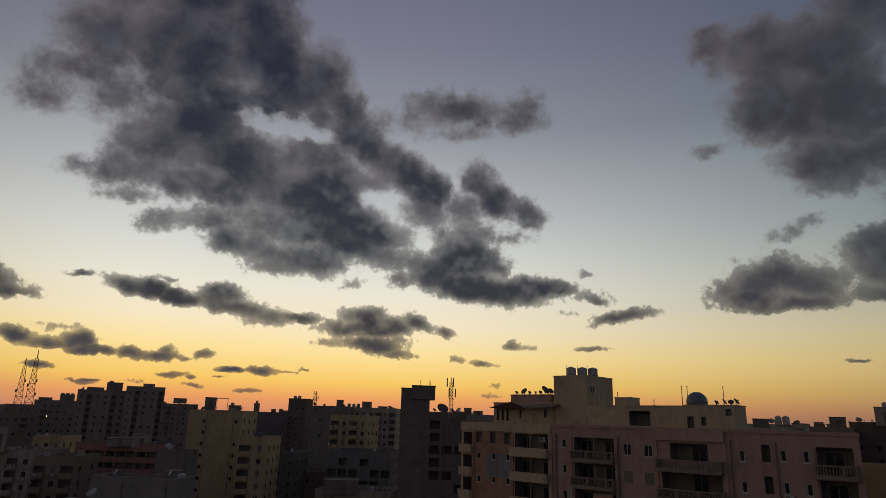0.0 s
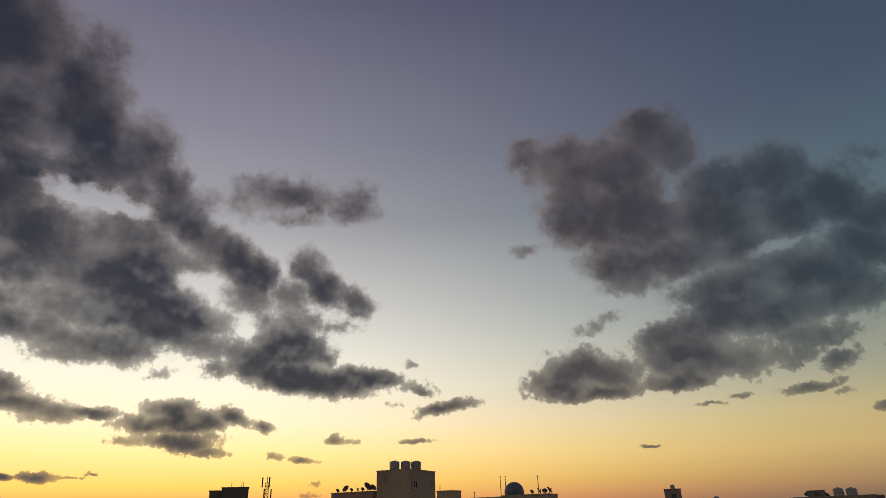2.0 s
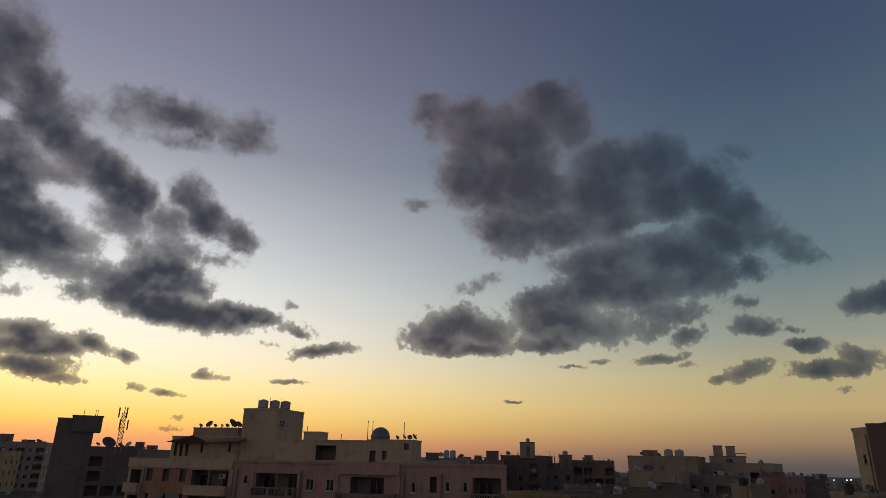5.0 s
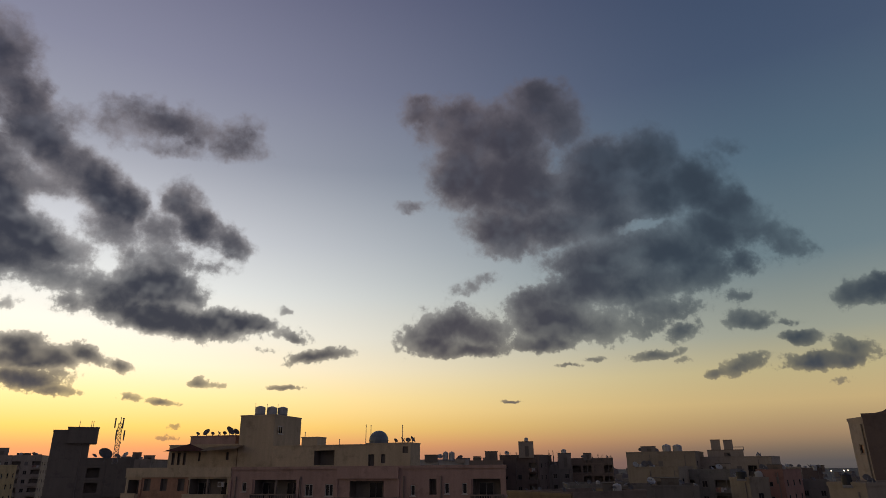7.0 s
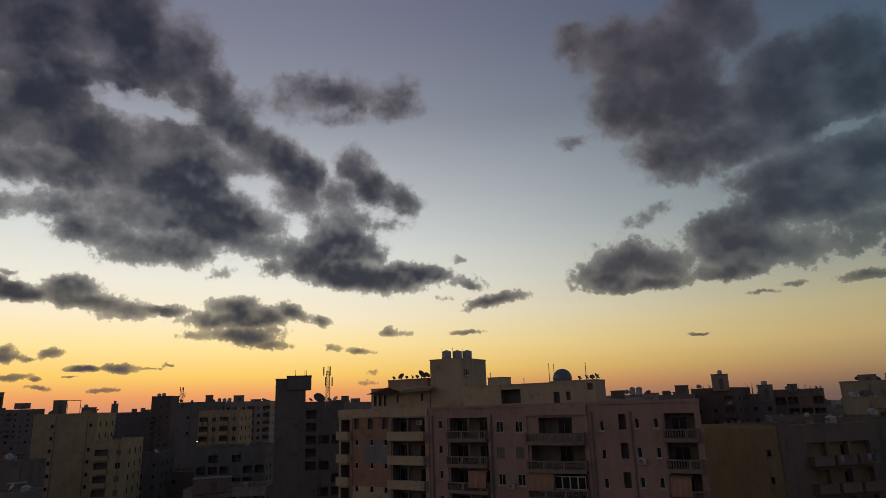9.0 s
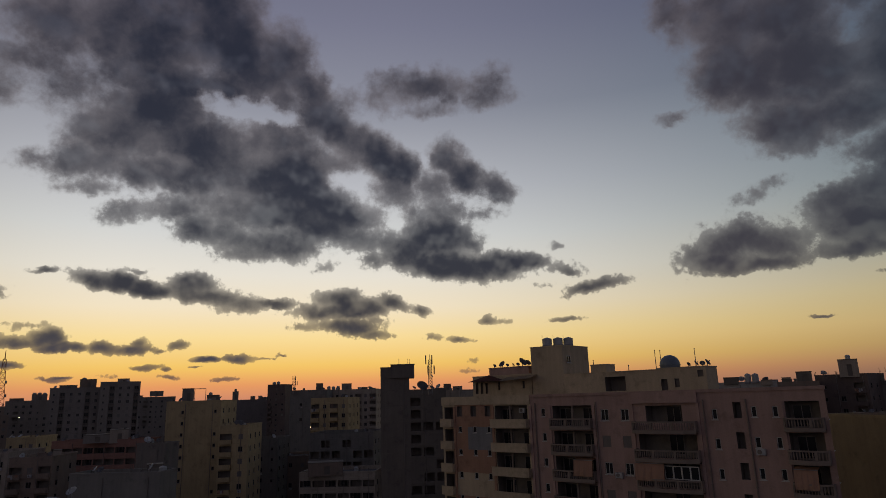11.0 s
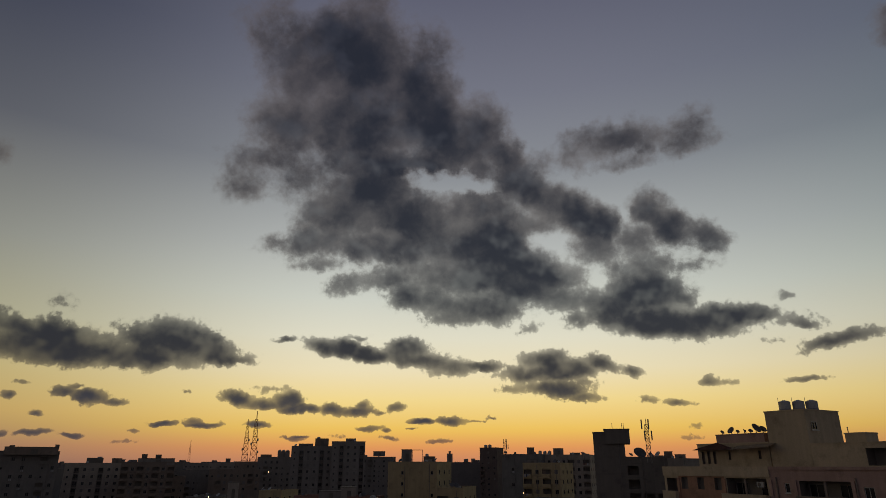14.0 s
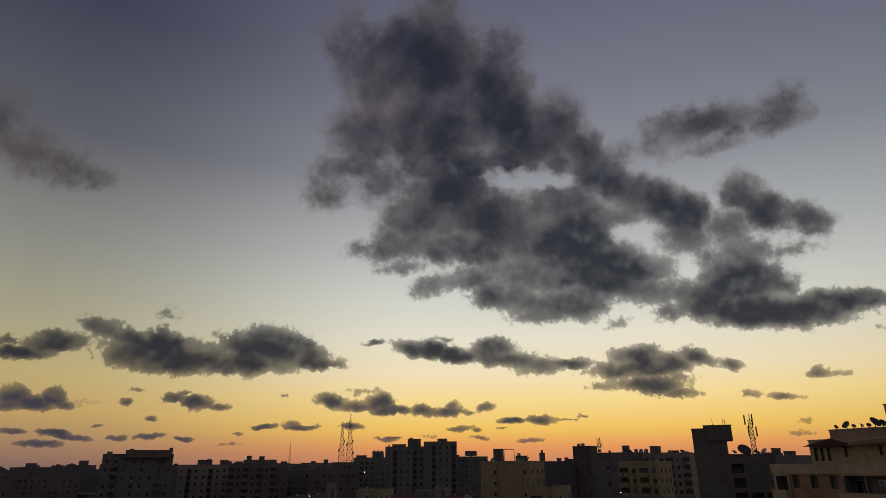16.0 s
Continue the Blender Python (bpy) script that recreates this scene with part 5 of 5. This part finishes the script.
roof_tank(-87.3, 390.4, 51.6, 2.1, 2.4)
roof_tank(-84.9, 390.9, 51.5, 2.1, 2.7)
roof_hut(-152.2, 538.9, 43.4, 4.8, 8.3)
roof_hut(-152.8, 540.8, 50.6, 1.9, 3.2)
roof_hut(-138.8, 542.5, 42.8, 3.9, 4.6)
roof_hut(-132.9, 544.0, 42.6, 3.4, 5.1)
roof_hut(-41.3, 268.8, 45.3, 2.9, 3.8)
roof_tank(-39.3, 282.3, 45.8, 1.5, 2.3)
roof_tank(-37.3, 282.5, 45.7, 1.5, 2.3)
roof_tank(-35.3, 282.8, 45.6, 1.5, 2.5)
roof_hut(-31.4, 281.2, 45.5, 4.3, 3.5)
roof_hut(-24.5, 281.9, 45.2, 4.3, 2.0)
roof_tank(-20.9, 282.2, 45.5, 1.5, 1.8)
roof_hut(-28.2, 216.2, 39.2, 3.6, 3.1)
roof_hut(-20.1, 279.3, 44.5, 2.7, 2.2)
roof_hut(9.1, 199.8, 43.2, 2.3, 2.7)
roof_hut(6.4, 199.9, 43.3, 2.4, 1.5)
roof_hut(-109.1, 162.8, 31.5, 2.9, 6.1)
roof_hut(-23.2, 162.3, 24.0, 8.5, 3.2)
roof_hut(-81.9, 180.3, 32.5, 4.6, 3.6)
roof_hut(-86.7, 178.0, 32.8, 6.3, 2.2)
roof_hut(69.8, 139.5, 42.6, 3.1, 1.6)
roof_tank(73.3, 138.8, 42.7, 1.3, 2.2)
roof_tank(74.6, 138.1, 42.7, 1.4, 2.2)
roof_hut(76.0, 136.2, 42.3, 2.2, 1.1)
roof_hut(92.3, 148.7, 42.1, 3.3, 3.1)
roof_hut(89.6, 151.5, 42.2, 2.2, 1.4)
roof_hut(104.0, 149.3, 43.5, 4.1, 4.3)
roof_tank(105.3, 150.9, 47.3, 1.1, 1.6)
roof_rebar(99.9, 152.1, 43.4, 4.4, 1.5)
roof_hut(119.1, 151.9, 40.5, 3.7, 4.3)
roof_tank(120.2, 153.5, 44.4, 1.5, 1.5)
roof_rebar(116.6, 153.8, 40.6, 2.5, 4.5)
roof_hut(127.3, 151.6, 42.7, 2.4, 2.1)
roof_rebar(130.3, 149.0, 42.4, 5.5, 1.3)
roof_hut(120.3, 120.1, 43.8, 3.5, 2.0)
roof_tank(123.3, 117.0, 43.8, 2.0, 2.4)
roof_tank(125.0, 115.2, 43.7, 2.1, 2.4)
roof_hut(126.5, 113.6, 43.1, 2.8, 1.2)
roof_hut(136.6, 110.9, 42.5, 8.2, 2.3)
roof_hut(136.9, 113.7, 44.3, 2.2, 3.0)
roof_hut(138.8, 111.5, 44.2, 2.1, 3.0)
roof_pergola(140.1, 109.8, 44.3, 2.6, 1.2)
roof_blacktank(88.9, 69.8, 39.2, 1.5, 1.5)
roof_blacktank(52.2, 31.5, 40.0, 0.7, 1.1)
roof_tank(176.1, 114.4, 39.4, 1.0, 1.6)

# overhanging top room of the unfinished tower
t = tagged(new("tower_top_room"), "raw concrete room jutting out from the tower's top", "roof room")
t.matrix_basis = Matrix.Translation((-5.4, 127.3, 0)) @ Matrix.Rotation(0.03, 4, "Z")
part("room", boxes((0, 4.65, -0.45, 6.0, 45.9, 48.45)), "concrete", t)
part("slab", boxes((-0.1, 4.75, -0.55, 6.1, 48.45, 48.6)), "concrete", t)
for u in (1.6, 3.4, 3.7):
    bm = bmesh.new()
    tube(bm, u, 1.0, 48.6, 49.7, 0.05, 0.04, 6)
    part("bar", bm, "steel", t)


# dishes and pipes scattered over the roofs
scat = random.Random(11)
for ob in [o for o in scene.collection.objects if o.parent is None and o.name.split(".")[0] in ("apartment_block", "yellow_block", "yellow_block_wing", "tower_block")]:
    wall = next(c for c in ob.children if c.name.startswith("wall"))
    far = ob.matrix_basis.translation.length
    if far > 330:
        continue
    xs, zs = [v.co.x for v in wall.data.vertices], [v.co.z for v in wall.data.vertices]
    for k in range(3 if far > 110 else 4):
        p = ob.matrix_basis @ Vector((scat.uniform(0.05, 0.95) * max(xs), scat.uniform(0.6, 2.0), max(zs) - 0.9))
        dish(p.x, p.y, p.z, scat.choice((0.45, 0.55, 0.7) if far > 110 else (0.28, 0.34)), scat.uniform(-60, 60), scat.uniform(30, 50), scat.choice(("dish", "dish", "dish_white") if far > 110 else ("dish",)), scat.uniform(0.7, 1.1))

# small stair heads and tanks that break the roof lines
clutter = random.Random(23)
for ob in [o for o in scene.collection.objects if o.parent is None and o.name.split(".")[0] in ("apartment_block", "yellow_block_wing")]:
    wall = next(c for c in ob.children if c.name.startswith("wall"))
    far = ob.matrix_basis.translation.length
    if far < 80:
        continue
    xs, zs = [v.co.x for v in wall.data.vertices], [v.co.z for v in wall.data.vertices]
    for k in range(clutter.choice((1, 2, 2, 3))):
        p = ob.matrix_basis @ Vector((clutter.uniform(0.1, 0.9) * max(xs), clutter.uniform(1.5, 5.0), max(zs) - 1.0))
        what = clutter.random()
        if what < 0.35:
            roof_hut(p.x, p.y, p.z, clutter.uniform(1.6, 3.2), clutter.uniform(1.6, 2.3))
        elif what < 0.8:
            roof_tank(p.x, p.y, p.z, clutter.uniform(0.9, 1.2), clutter.uniform(1.4, 2.0))
        else:
            roof_rebar(p.x, p.y, p.z, clutter.uniform(2.0, 4.0), clutter.uniform(1.5, 2.2))

# masts, dishes, lit lamps
lattice_mast(-376.0, 590.5, 36.0, 60.0, 8.0, 1.6, 9, "tall red and white lattice radio mast in the distance", ((0.32, 1), (0.45, -1), (0.52, 1)), 0, "mast_red")
lattice_mast(-383.5, 586.8, 36.0, 51.5, 7.5, 1.4, 8, "tall lattice radio mast in the distance", ((0.42, -1), (0.6, 1)), 0, "mast_red")
lattice_mast(-548.0, 714.0, 30.0, 43.0, 4.0, 0.8, 8, "slender lattice mast far off", (), 0, "mast_red")
lattice_mast(2.9, 152.0, 42.6, 9.4, 0.95, 0.7, 11, "steel lattice mobile phone mast with panel aerials on a roof", ((0.45, 1),), 6, "steel")
lattice_mast(-51.3, 267.1, 44.5, 8.0, 1.1, 0.7, 7, "small lattice mobile phone mast with panel aerials on a roof", (), 5, "steel")
dish(0.8, 136.5, 42.9, 1.25, 25, 40, "dish", 0.6)
dish(-27.6, 50.6, 33.0, 0.95, 30, 60, "dish_white", 1.3)
dish(-25.4, 51.4, 33.0, 0.7, 10, 60, "dish_white", 1.1)
dish(-26.6, 51.6, 33.0, 0.4, -20, 50, "dish_white", 2.6)
for x, y, z, r, m in ((-35.0, 209.6, 33.8, 0.12, "lamp"), (-134.3, 187.2, 32.4, 0.14, "lamp"), (-172.3, 284.9, 39.1, 0.18, "lamp"), (599.1, 362.1, 33.4, 0.6, "lamp_far"), (612.0, 366.0, 33.6, 0.5, "lamp_far"),
                      (596.0, 372.0, 33.2, 0.5, "lamp_far"), (570.0, 385.0, 33.0, 0.7, "lamp_far")):
    t = tagged(new("lamp_post" if z < 33.7 and x > 100 else "wall_lamp"), "small lit lamp glowing in the dusk", "lamp", "lit lamps")
    t.matrix_basis = Matrix.Translation((x, y, z))
    bm = bmesh.new()
    bmesh.ops.create_icosphere(bm, subdivisions=2, radius=r)
    part("bulb", bm, m, t)
    if x > 100:
        bm = bmesh.new()
        tube(bm, 0, 0, -z, -r * 0.8, 0.3, 0.2, 8)
        part("post", bm, "steel", t)
    else:
        part("bracket", boxes((-0.05, 0.05, 0.0, 1.6, r * 0.9, r * 0.9 + 0.08)), "steel", t)
